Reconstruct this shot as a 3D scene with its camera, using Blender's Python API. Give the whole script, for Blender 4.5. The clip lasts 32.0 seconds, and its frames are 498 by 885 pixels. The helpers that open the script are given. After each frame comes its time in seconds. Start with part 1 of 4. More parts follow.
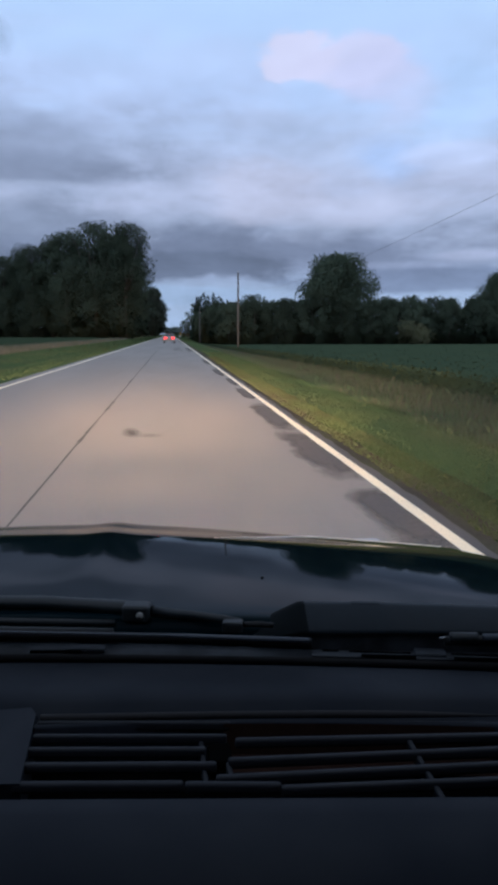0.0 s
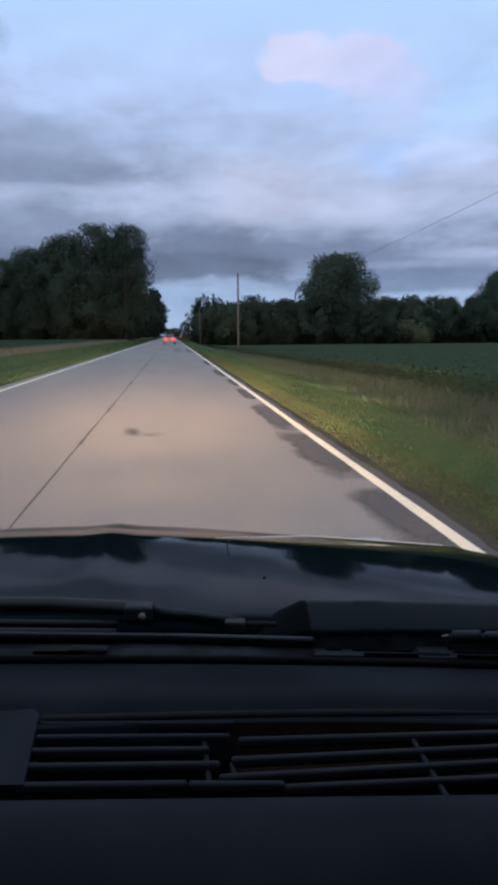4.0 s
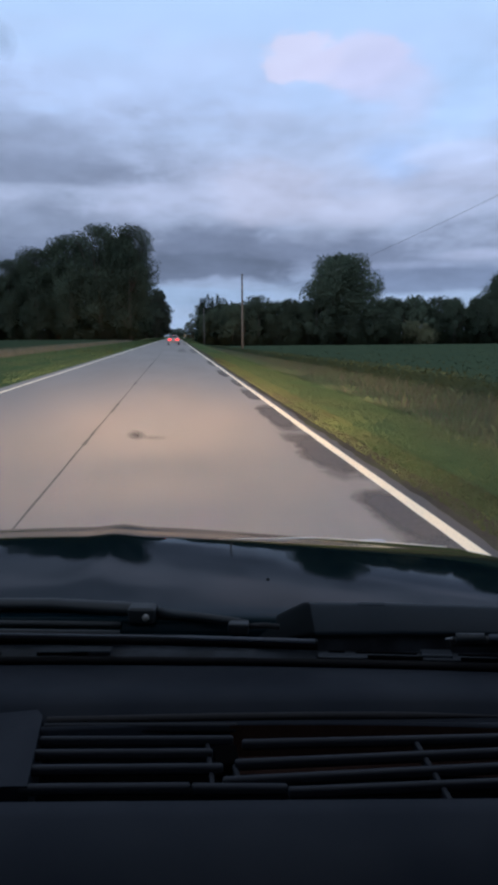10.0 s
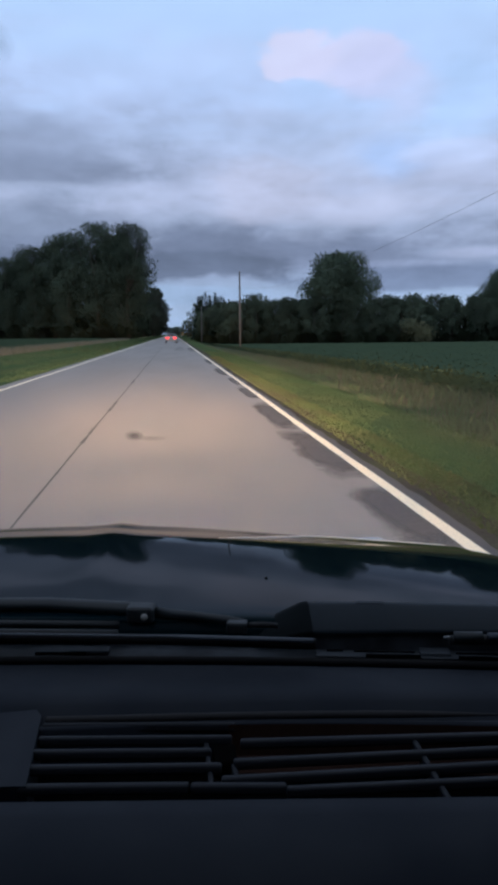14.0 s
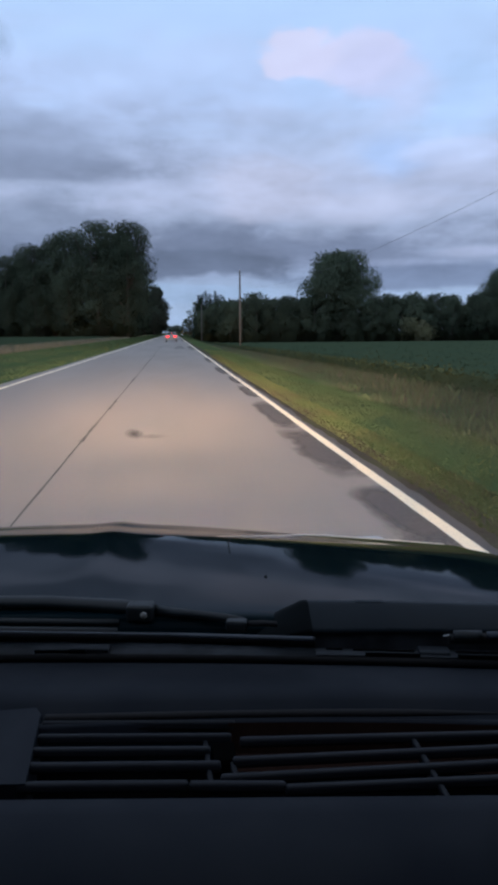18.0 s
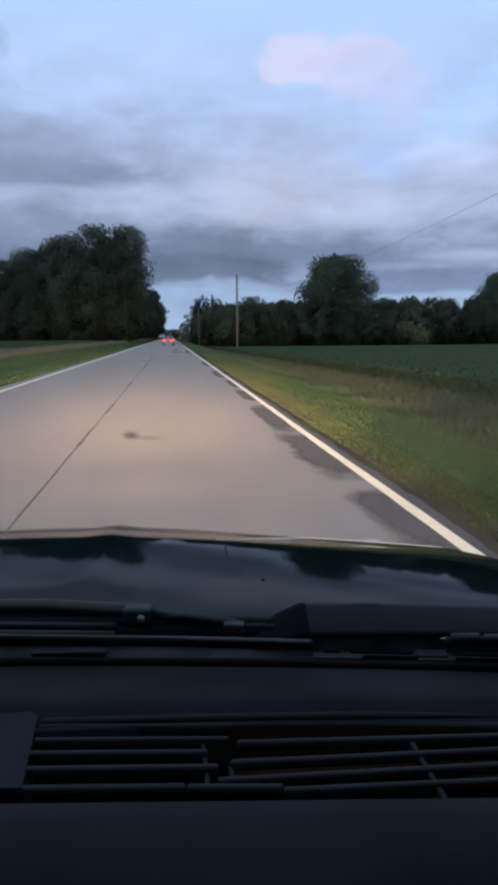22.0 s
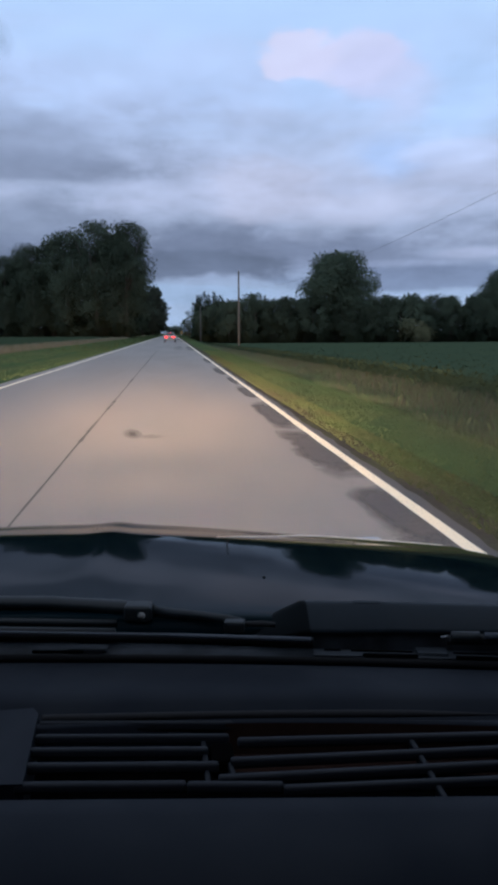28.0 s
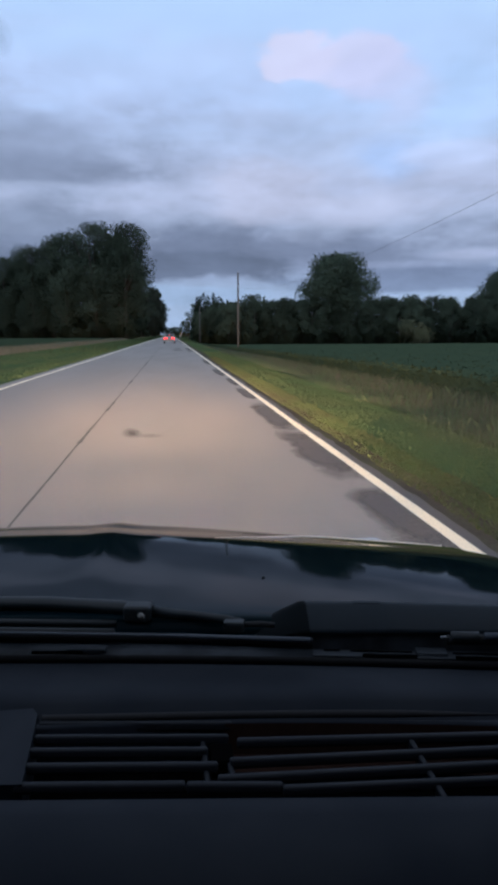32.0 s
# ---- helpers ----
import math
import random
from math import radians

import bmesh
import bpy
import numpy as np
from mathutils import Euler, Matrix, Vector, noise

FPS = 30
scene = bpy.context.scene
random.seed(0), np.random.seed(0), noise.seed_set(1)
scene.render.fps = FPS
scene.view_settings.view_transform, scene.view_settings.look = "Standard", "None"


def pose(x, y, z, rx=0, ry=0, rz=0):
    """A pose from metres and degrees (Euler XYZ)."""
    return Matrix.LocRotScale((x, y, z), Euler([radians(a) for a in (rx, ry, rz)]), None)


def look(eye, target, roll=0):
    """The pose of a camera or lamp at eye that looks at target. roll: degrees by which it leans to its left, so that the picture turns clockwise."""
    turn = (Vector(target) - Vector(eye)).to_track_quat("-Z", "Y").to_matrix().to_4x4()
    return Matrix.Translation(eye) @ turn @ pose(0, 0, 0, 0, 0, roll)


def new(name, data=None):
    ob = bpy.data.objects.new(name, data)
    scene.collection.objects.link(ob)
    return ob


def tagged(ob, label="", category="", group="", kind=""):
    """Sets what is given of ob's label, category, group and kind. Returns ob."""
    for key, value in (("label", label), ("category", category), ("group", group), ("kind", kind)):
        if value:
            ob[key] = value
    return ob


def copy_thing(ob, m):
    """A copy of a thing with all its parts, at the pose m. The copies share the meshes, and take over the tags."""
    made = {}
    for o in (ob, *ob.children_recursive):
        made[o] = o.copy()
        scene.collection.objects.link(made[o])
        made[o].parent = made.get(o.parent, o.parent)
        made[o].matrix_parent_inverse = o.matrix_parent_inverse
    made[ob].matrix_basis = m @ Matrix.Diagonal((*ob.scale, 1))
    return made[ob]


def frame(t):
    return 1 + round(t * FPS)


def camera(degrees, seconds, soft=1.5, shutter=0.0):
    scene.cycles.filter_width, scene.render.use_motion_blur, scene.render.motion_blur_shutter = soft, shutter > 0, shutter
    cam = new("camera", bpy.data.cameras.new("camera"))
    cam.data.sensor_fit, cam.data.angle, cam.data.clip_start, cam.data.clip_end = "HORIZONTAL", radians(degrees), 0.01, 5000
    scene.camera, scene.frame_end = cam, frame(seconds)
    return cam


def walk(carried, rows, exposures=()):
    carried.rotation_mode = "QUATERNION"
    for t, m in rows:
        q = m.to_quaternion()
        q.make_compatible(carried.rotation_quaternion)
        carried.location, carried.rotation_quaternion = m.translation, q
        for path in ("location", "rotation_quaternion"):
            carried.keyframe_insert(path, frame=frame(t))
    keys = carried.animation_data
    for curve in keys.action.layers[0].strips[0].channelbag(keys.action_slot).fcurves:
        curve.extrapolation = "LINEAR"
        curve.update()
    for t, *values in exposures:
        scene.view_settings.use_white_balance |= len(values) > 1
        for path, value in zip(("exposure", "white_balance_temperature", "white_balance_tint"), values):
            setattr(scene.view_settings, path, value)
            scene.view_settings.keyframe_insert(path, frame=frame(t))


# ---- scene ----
LENS = 38.0
cam = camera(LENS, 32.0, soft=4.0)
PATH = [
    (0.0, pose(0, 0, 1.4, 81.474, 0.0, -6.082)), (0.5, pose(0, 0, 1.4001, 81.497, 0.156, -6.091)), (1.0, pose(0, 0, 1.4002, 81.513, 0.288, -5.903)), (1.5, pose(0, 0, 1.3995, 81.511, 0.4, -5.826)),
    (2.0, pose(0, 0, 1.4018, 81.627, 0.521, -5.834)), (2.5, pose(0, 0, 1.4003, 81.574, 0.05, -5.959)), (3.0, pose(0, 0, 1.3991, 81.547, 0.201, -6.07)), (3.5, pose(0, 0, 1.3984, 81.507, 0.477, -6.087)),
    (5.5, pose(0, 0, 1.3992, 81.641, 0.241, -5.957)), (6.0, pose(0, 0, 1.3995, 81.666, 0.346, -5.949)), (6.5, pose(0, 0, 1.3985, 81.619, 0.219, -5.981)), (7.0, pose(0, 0, 1.3981, 81.592, 0.263, -6.074)),
    (7.5, pose(0, 0, 1.3999, 81.657, 0.255, -6.025)), (8.0, pose(0, 0, 1.3986, 81.577, 0.238, -6.123)), (8.5, pose(0, 0, 1.3977, 81.531, 0.24, -6.115)), (9.0, pose(0, 0, 1.3983, 81.543, 0.385, -6.027)),
    (9.5, pose(0, 0, 1.3989, 81.534, 0.13, -5.831)), (10.0, pose(0, 0, 1.4004, 81.566, 0.369, -5.744)), (10.5, pose(0, 0, 1.4007, 81.55, 0.326, -5.842)), (11.0, pose(0, 0, 1.4008, 81.52, 0.288, -5.911)),
    (11.5, pose(0, 0, 1.4006, 81.457, 0.398, -6.018)), (12.0, pose(0, 0, 1.4004, 81.416, 0.089, -6.172)), (12.5, pose(0, 0, 1.4032, 81.533, 0.06, -6.184)), (13.0, pose(0, 0, 1.4019, 81.411, 0.074, -6.082)),
    (13.5, pose(0, 0, 1.4003, 81.332, 0.63, -5.879)), (14.0, pose(0, 0, 1.4019, 81.42, 0.482, -5.929)), (14.5, pose(0, 0, 1.4025, 81.444, 0.287, -6.033)), (16.5, pose(0, 0, 1.3996, 81.447, 0.152, -5.891)),
    (17.0, pose(0, 0, 1.4015, 81.274, 0.394, -5.910)), (17.5, pose(0, 0, 1.4005, 81.326, 0.360, -5.927)), (18.0, pose(0, 0, 1.4016, 81.318, 0.369, -5.923)), (18.5, pose(0, 0, 1.4000, 81.480, 0.425, -5.949)),
    (19.0, pose(0, 0, 1.4026, 81.368, 0.169, -6.107)), (19.5, pose(0, 0, 1.4003, 81.456, 0.005, -6.098)), (20.0, pose(0, 0, 1.4011, 81.470, 0.145, -5.961)), (20.5, pose(0, 0, 1.4012, 81.513, 0.248, -5.972)),
    (21.0, pose(0, 0, 1.4017, 81.450, 0.158, -5.968)), (21.5, pose(0, 0, 1.3999, 81.552, 0.357, -6.052)), (22.0, pose(0, 0, 1.4001, 81.614, 0.376, -6.146)), (22.5, pose(0, 0, 1.4020, 81.418, 0.147, -6.012)),
    (23.0, pose(0, 0, 1.4011, 81.436, 0.494, -6.001)), (23.5, pose(0, 0, 1.4018, 81.487, 0.286, -6.005)), (24.0, pose(0, 0, 1.4006, 81.552, 0.012, -5.941)), (24.5, pose(0, 0, 1.4014, 81.603, -0.009, -5.835)),
    (25.0, pose(0, 0, 1.3994, 81.674, 0.222, -5.895)), (25.5, pose(0, 0, 1.3989, 81.618, -0.036, -5.908)), (27.5, pose(0, 0, 1.4008, 81.438, 0.272, -5.971)), (28.0, pose(0, 0, 1.4014, 81.369, 0.214, -6.023)),
    (28.5, pose(0, 0, 1.4004, 81.37, 0.326, -6.124)), (29.0, pose(0, 0, 1.4011, 81.4, 0.143, -5.978)), (29.5, pose(0, 0, 1.4009, 81.41, 0.159, -6.022)), (30.0, pose(0, 0, 1.3996, 81.353, 0.235, -5.883)),
    (30.5, pose(0, 0, 1.3992, 81.39, 0.578, -5.915)), (31.0, pose(0, 0, 1.4004, 81.45, 0.29, -6.079)), (31.5, pose(0, 0, 1.4004, 81.474, 0.156, -6.039)), (32.0, pose(0, 0, 1.4, 81.466, 0.227, -6.074)),
]
walk(cam, PATH)

# ---- sky and light: dusk under broken layers of cloud ----


def srgb(r, g, b):
    """Linear colour from 8-bit screen values."""
    out = []
    for c in (r, g, b):
        c /= 255
        out.append(c / 12.92 if c <= 0.04045 else ((c + 0.055) / 1.055) ** 2.4)
    return (*out, 1.0)


class Nodes:
    """Short way to write a node tree."""

    def __init__(self, tree):
        self.tree = tree
        tree.nodes.clear()

    def add(self, kind, inputs=None, operation="", data_type="", blend_type=""):
        node = self.tree.nodes.new(kind)
        if operation:
            node.operation = operation
        if data_type:
            node.data_type = data_type
        if blend_type:
            node.blend_type = blend_type
        for key, value in (inputs or {}).items():
            self.put(node.inputs[key], value)
        return node

    def put(self, socket, value):
        if isinstance(value, bpy.types.NodeSocket):
            self.tree.links.new(value, socket)
        else:
            socket.default_value = value

    def math(self, op, a, b=0.0, clamp=False):
        node = self.add("ShaderNodeMath", {0: a, 1: b}, operation=op)
        node.use_clamp = clamp
        return node.outputs[0]

    def noise(self, vector, scale, detail=3.0, rough=0.5):
        return self.add("ShaderNodeTexNoise", {"Vector": vector, "Scale": scale, "Detail": detail, "Roughness": rough}).outputs["Fac"]

    def ramp(self, fac, stops, mode="LINEAR"):
        node = self.add("ShaderNodeValToRGB", {"Fac": fac})
        node.color_ramp.interpolation = mode
        ends = node.color_ramp.elements
        ends[0].position, ends[0].color = stops[0]
        ends[1].position, ends[1].color = stops[-1]
        for at, colour in stops[1:-1]:
            ends.new(at).color = colour
        return node.outputs["Color"]

    def mix(self, fac, a, b, blend="MIX"):
        node = self.add("ShaderNodeMix", data_type="RGBA", blend_type=blend)
        self.put(node.inputs[0], fac), self.put(node.inputs[6], a), self.put(node.inputs[7], b)
        return node.outputs[2]

    def span(self, value, a, b, c=0.0, d=1.0):
        return self.add("ShaderNodeMapRange", {"Value": value, "From Min": a, "From Max": b, "To Min": c, "To Max": d}).outputs[0]

    def scaled(self, vector, x, y, z):
        return self.add("ShaderNodeMapping", {"Vector": vector, "Scale": (x, y, z)}).outputs[0]


def make_sky():
    world = bpy.data.worlds.new("dusk_sky")
    scene.world = world
    world.use_nodes = True
    n = Nodes(world.node_tree)
    way = n.add("ShaderNodeTexCoord").outputs["Generated"]
    parts = n.add("ShaderNodeSeparateXYZ", {0: way})
    across, up = parts.outputs[0], parts.outputs[2]
    puff = n.math("SUBTRACT", n.noise(n.scaled(way, 1, 1, 2.2), 7.0, 8, 0.58), 0.5)
    streak = n.math("SUBTRACT", n.noise(n.scaled(way, 2.2, 2.2, 12), 2.2, 6, 0.55), 0.5)
    level = n.math("ADD", up, n.math("ADD", n.math("MULTIPLY", streak, 0.06), n.math("MULTIPLY", puff, 0.05)))
    colour = n.ramp(level, [(0.0, srgb(158, 180, 216)), (0.05, srgb(154, 175, 212)), (0.10, srgb(140, 155, 191)), (0.14, srgb(158, 172, 207)), (0.19, srgb(178, 190, 227)),
                            (0.24, srgb(177, 194, 234)), (0.30, srgb(178, 203, 250)), (0.42, srgb(178, 209, 255)), (0.62, srgb(190, 207, 240)), (1.0, srgb(192, 204, 232))])
    ahead = n.span(parts.outputs[1], 0.3, 0.6)
    ragged = n.math("ADD", n.math("MULTIPLY", puff, 2.4), n.math("MULTIPLY", streak, 0.9))
    # banks and heaps of cloud: middle across and up, half width, half height, edge softness, colour, cover
    left_banks = ((-0.065, 0.300, 0.250, 0.060, 1.0, (183, 199, 243), 0.35), (-0.185, 0.236, 0.270, 0.062, 1.3, (136, 151, 186), 0.75), (-0.200, 0.204, 0.200, 0.020, 0.9, (122, 136, 168), 0.65),
                  (-0.125, 0.177, 0.190, 0.011, 0.7, (168, 182, 218), 0.6), (-0.155, 0.124, 0.260, 0.042, 0.8, (124, 138, 169), 0.75))
    low_banks = ((0.120, 0.108, 0.300, 0.033, 0.8, (113, 126, 157), 0.9), (0.000, 0.089, 0.210, 0.020, 0.4, (103, 116, 145), 0.9), (0.330, 0.070, 0.170, 0.018, 0.5, (116, 132, 168), 0.8),
                 (0.385, 0.101, 0.060, 0.009, 0.9, (180, 192, 230), 0.55), (0.305, 0.090, 0.090, 0.005, 0.9, (150, 164, 202), 0.4), (0.012, 0.052, 0.105, 0.014, 0.35, (154, 178, 217), 0.9))
    heaps = ((0.125, 0.187, 0.100, 0.036, 0.8, (192, 199, 233), 0.65), (0.225, 0.158, 0.110, 0.022, 0.8, (186, 194, 228), 0.6), (0.135, 0.262, 0.085, 0.018, 0.9, (168, 183, 221), 0.45),
             (0.275, 0.222, 0.060, 0.024, 0.9, (168, 197, 250), 0.7), (0.355, 0.272, 0.070, 0.050, 0.8, (176, 206, 254), 0.75), (0.352, 0.222, 0.065, 0.016, 0.6, (190, 205, 247), 0.75),
             (0.162, 0.338, 0.046, 0.029, 0.3, (209, 212, 248), 0.9), (0.208, 0.326, 0.062, 0.027, 0.45, (204, 208, 246), 0.85), (0.255, 0.307, 0.052, 0.028, 0.7, (197, 204, 246), 0.75), (0.294, 0.284, 0.038, 0.028, 0.9, (190, 202, 244), 0.7))
    for cx, cy, rx, ry, soft, tone, cover in left_banks + low_banks + heaps:
        dx = n.math("DIVIDE", n.math("SUBTRACT", across, cx), rx)
        dy = n.math("DIVIDE", n.math("SUBTRACT", up, cy), ry)
        far = n.math("SQRT", n.math("ADD", n.math("MULTIPLY", dx, dx), n.math("MULTIPLY", dy, dy)))
        edge = n.add("ShaderNodeMapRange", {"Value": n.math("ADD", far, ragged), "From Min": 1.0 + soft * 0.4, "From Max": 1.0 - soft * 0.7, "To Min": 0.0, "To Max": cover})
        edge.interpolation_type = "SMOOTHSTEP"
        colour = n.mix(n.math("MULTIPLY", edge.outputs[0], ahead), colour, srgb(*tone))
    shade = n.span(n.noise(n.scaled(way, 1, 1, 2.4), 10.0, 8, 0.62), 0.25, 0.75, 0.80, 1.20)
    colour = n.mix(n.span(up, 0.42, 0.2), colour, n.mix(1.0, colour, shade, "MULTIPLY"))
    colour = n.mix(1.0, colour, (1.0, 1.0, 0.965, 1.0), "MULTIPLY")
    ground_side = n.span(up, -0.02, 0.0)
    colour = n.mix(ground_side, srgb(60, 66, 60), colour)
    back = n.add("ShaderNodeBackground", {"Color": colour, "Strength": 1.11})
    n.add("ShaderNodeOutputWorld", {"Surface": back.outputs[0]})


make_sky()
sun = new("sun", bpy.data.lights.new("sun", "SUN"))
sun.data.energy, sun.data.angle, sun.data.color = 0.12, radians(40), (1.0, 0.86, 0.8)
sun.matrix_world = look((60, -40, 60), (0, 40, 0))

HEADLAMPS = [(-0.78, 2.15, 0.70), (0.48, 2.15, 0.70)]
for at in HEADLAMPS:
    # a low beam: a bright far throw, and the wide spread just ahead of the car
    for name, watts, size, down, wide in (("headlamp_beam", 86000, 11.5, -0.25, 2.0), ("headlamp_throw", 30000, 15, -0.05, 3.8), ("headlamp_mid", 4600, 24, -0.1, 5.2), ("headlamp_spread", 880, 48, -0.6, 8.0)):
        beam = new(name, bpy.data.lights.new(name, "SPOT"))
        beam.data.energy, beam.data.color, beam.data.shadow_soft_size = watts, (1.0, 0.625, 0.365), 0.06
        beam.data.spot_size, beam.data.spot_blend = radians(size), 1.0
        beam.matrix_world = look(at, (at[0] * 1.9 - 0.2, 22.0, 0.7 - down)) @ Matrix.Diagonal((wide, 1, 1, 1))

# ---- materials ----


def surface(name, colour, rough=0.7, vary=0.25, fine=40.0, coarse=3.0, bump=0.2, metal=0.0, coat=0.0, world_space=True, second=None, stretch=(1, 1, 1), per_object=0.0, gloss=0.5, relief=0.02, coat_ior=1.5):
    """A material with grain at two scales, a second colour in patches, and fine relief."""
    m = bpy.data.materials.new(name)
    m.use_nodes = True
    n = Nodes(m.node_tree)
    at = n.add("ShaderNodeNewGeometry").outputs["Position"] if world_space else n.add("ShaderNodeTexCoord").outputs["Object"]
    at = n.scaled(at, *stretch)
    big, small = n.noise(at, coarse, 4, 0.55), n.noise(at, fine, 3, 0.6)
    c = (*colour, 1.0)
    if second:
        c = n.mix(n.span(big, 0.42, 0.6), c, (*second, 1.0))
    value = n.math("ADD", n.math("MULTIPLY", n.math("SUBTRACT", big, 0.5), vary * 1.6), n.math("MULTIPLY", n.math("SUBTRACT", small, 0.5), vary * 1.6))
    if per_object:
        value = n.math("ADD", value, n.math("MULTIPLY", n.math("SUBTRACT", n.add("ShaderNodeObjectInfo").outputs["Random"], 0.5), per_object))
    value = n.math("ADD", value, 1.0)
    tint = n.add("ShaderNodeHueSaturation", {"Color": c, "Value": value})
    b = n.add("ShaderNodeBump", {"Height": small, "Strength": bump, "Distance": relief})
    s = n.add("ShaderNodeBsdfPrincipled", {"Base Color": tint.outputs[0], "Roughness": n.span(big, 0.3, 0.7, rough * 0.88, min(1, rough * 1.12)), "Metallic": metal,
                                           "Coat Weight": coat, "Coat Roughness": 0.045, "Coat IOR": coat_ior, "Specular IOR Level": gloss, "Normal": b.outputs[0]})
    n.add("ShaderNodeOutputMaterial", {"Surface": s.outputs[0]})
    return m


def leaf_material(name, colour, second, crown=0.0):
    m = bpy.data.materials.new(name)
    m.use_nodes = True
    n = Nodes(m.node_tree)
    island = n.add("ShaderNodeNewGeometry").outputs["Random Per Island"]
    whole = n.add("ShaderNodeObjectInfo").outputs["Random"]
    clump = n.noise(n.add("ShaderNodeTexCoord").outputs["Object"], 0.35, 3)
    c = n.mix(n.span(clump, 0.4, 0.62), (*colour, 1), (*second, 1))
    value = n.math("ADD", n.math("ADD", n.math("MULTIPLY", island, 0.14), 0.70), n.math("MULTIPLY", whole, 0.48))
    tint = n.add("ShaderNodeHueSaturation", {"Color": c, "Value": value})
    s = n.add("ShaderNodeBsdfPrincipled", {"Base Color": tint.outputs[0], "Roughness": 0.9, "Specular IOR Level": 0.0})
    if crown:
        # foliage is lit as a rounded mass: the leaf's own tilt is evened out towards the outside of the crown
        place = n.add("ShaderNodeVectorMath", {0: n.add("ShaderNodeTexCoord").outputs["Object"], 1: (0.0, 0.0, crown)}, operation="SUBTRACT").outputs[0]
        turned = n.add("ShaderNodeVectorTransform", {"Vector": n.scaled(place, 1, 1, 0.8)})
        turned.vector_type, turned.convert_from, turned.convert_to = "NORMAL", "OBJECT", "WORLD"
        outward = n.add("ShaderNodeVectorMath", {0: turned.outputs[0]}, operation="NORMALIZE").outputs[0]
        own = n.add("ShaderNodeVectorMath", {0: n.add("ShaderNodeNewGeometry").outputs["Normal"], 1: (0.55, 0.55, 0.55)}, operation="MULTIPLY").outputs[0]
        both = n.add("ShaderNodeVectorMath", {0: outward, 1: own}, operation="ADD").outputs[0]
        n.put(s.inputs["Normal"], n.add("ShaderNodeVectorMath", {0: both}, operation="NORMALIZE").outputs[0])
    n.add("ShaderNodeOutputMaterial", {"Surface": s.outputs[0]})
    return m


def glow(name, colour, strength):
    m = bpy.data.materials.new(name)
    m.use_nodes = True
    n = Nodes(m.node_tree)
    e = n.add("ShaderNodeEmission", {"Color": (*colour, 1), "Strength": strength})
    n.add("ShaderNodeOutputMaterial", {"Surface": e.outputs[0]})
    return m


def pane_glass(name):
    m = bpy.data.materials.new(name)
    m.use_nodes = True
    n = Nodes(m.node_tree)
    clear = n.add("ShaderNodeBsdfTransparent", {"Color": (0.97, 0.985, 0.98, 1)})
    shine = n.add("ShaderNodeBsdfGlossy", {"Roughness": 0.02})
    mixed = n.add("ShaderNodeMixShader", {0: 0.012, 1: clear.outputs[0], 2: shine.outputs[0]})
    n.add("ShaderNodeOutputMaterial", {"Surface": mixed.outputs[0]})
    return m


def smear(name, colour, most):
    """A soft-edged film of dirt: dense in the middle of its object, gone at its rim."""
    m = bpy.data.materials.new(name)
    m.use_nodes = True
    n = Nodes(m.node_tree)
    at = n.add("ShaderNodeTexCoord").outputs["Object"]
    far = n.add("ShaderNodeVectorMath", {0: at}, operation="LENGTH").outputs["Value"]
    ragged = n.math("ADD", far, n.math("MULTIPLY", n.math("SUBTRACT", n.noise(at, 3.0, 4), 0.5), 0.5))
    cover = n.math("MULTIPLY", n.span(ragged, 0.95, 0.15), most, clamp=True)
    clear = n.add("ShaderNodeBsdfTransparent")
    dirt = n.add("ShaderNodeBsdfDiffuse", {"Color": (*colour, 1)})
    mixed = n.add("ShaderNodeMixShader", {0: cover, 1: clear.outputs[0], 2: dirt.outputs[0]})
    n.add("ShaderNodeOutputMaterial", {"Surface": mixed.outputs[0]})
    return m


ROAD = surface("worn_pale_asphalt", (0.236, 0.209, 0.182), 0.78, 0.12, 30, 0.5, 0.25, second=(0.212, 0.190, 0.168), stretch=(1, 0.18, 1), gloss=0.5, relief=0.002)
SEAL = surface("tar_seal", (0.095, 0.090, 0.086), 0.8, 0.3, 30, 2, 0.3, gloss=0.1, relief=0.002)
PAINT = surface("road_paint", (0.92, 0.79, 0.57), 0.8, 0.12, 22, 1.2, 0.15, gloss=0.1, relief=0.002)
GRASS = surface("mown_grass", (0.066, 0.100, 0.042), 0.95, 0.22, 18, 0.45, 0.6, second=(0.080, 0.096, 0.044), stretch=(1, 0.35, 1), gloss=0.0)
EDGE = surface("gravelly_soil", (0.070, 0.062, 0.050), 0.95, 0.3, 35, 1.3, 0.7, second=(0.078, 0.076, 0.045), stretch=(1, 0.5, 1), gloss=0.0, relief=0.005)
SOIL = surface("rough_ground", (0.062, 0.074, 0.034), 0.95, 0.35, 9, 0.4, 0.7, second=(0.092, 0.085, 0.048), gloss=0.0)
GRAVEL = surface("gravel_drive", (0.20, 0.165, 0.125), 0.95, 0.3, 40, 1.2, 0.7)
BLADE = leaf_material("grass_blade", (0.058, 0.095, 0.046), (0.072, 0.094, 0.046))
TAN = leaf_material("dry_weed", (0.150, 0.138, 0.112), (0.102, 0.108, 0.078))
DRY = leaf_material("dry_grass", (0.19, 0.175, 0.135), (0.145, 0.15, 0.10))
SHOULDER = surface("dark_asphalt_shoulder", (0.112, 0.104, 0.098), 0.92, 0.15, 30, 1.5, 0.3, gloss=0.1, relief=0.002)
WEED = leaf_material("green_weed", (0.078, 0.124, 0.070), (0.104, 0.126, 0.078))
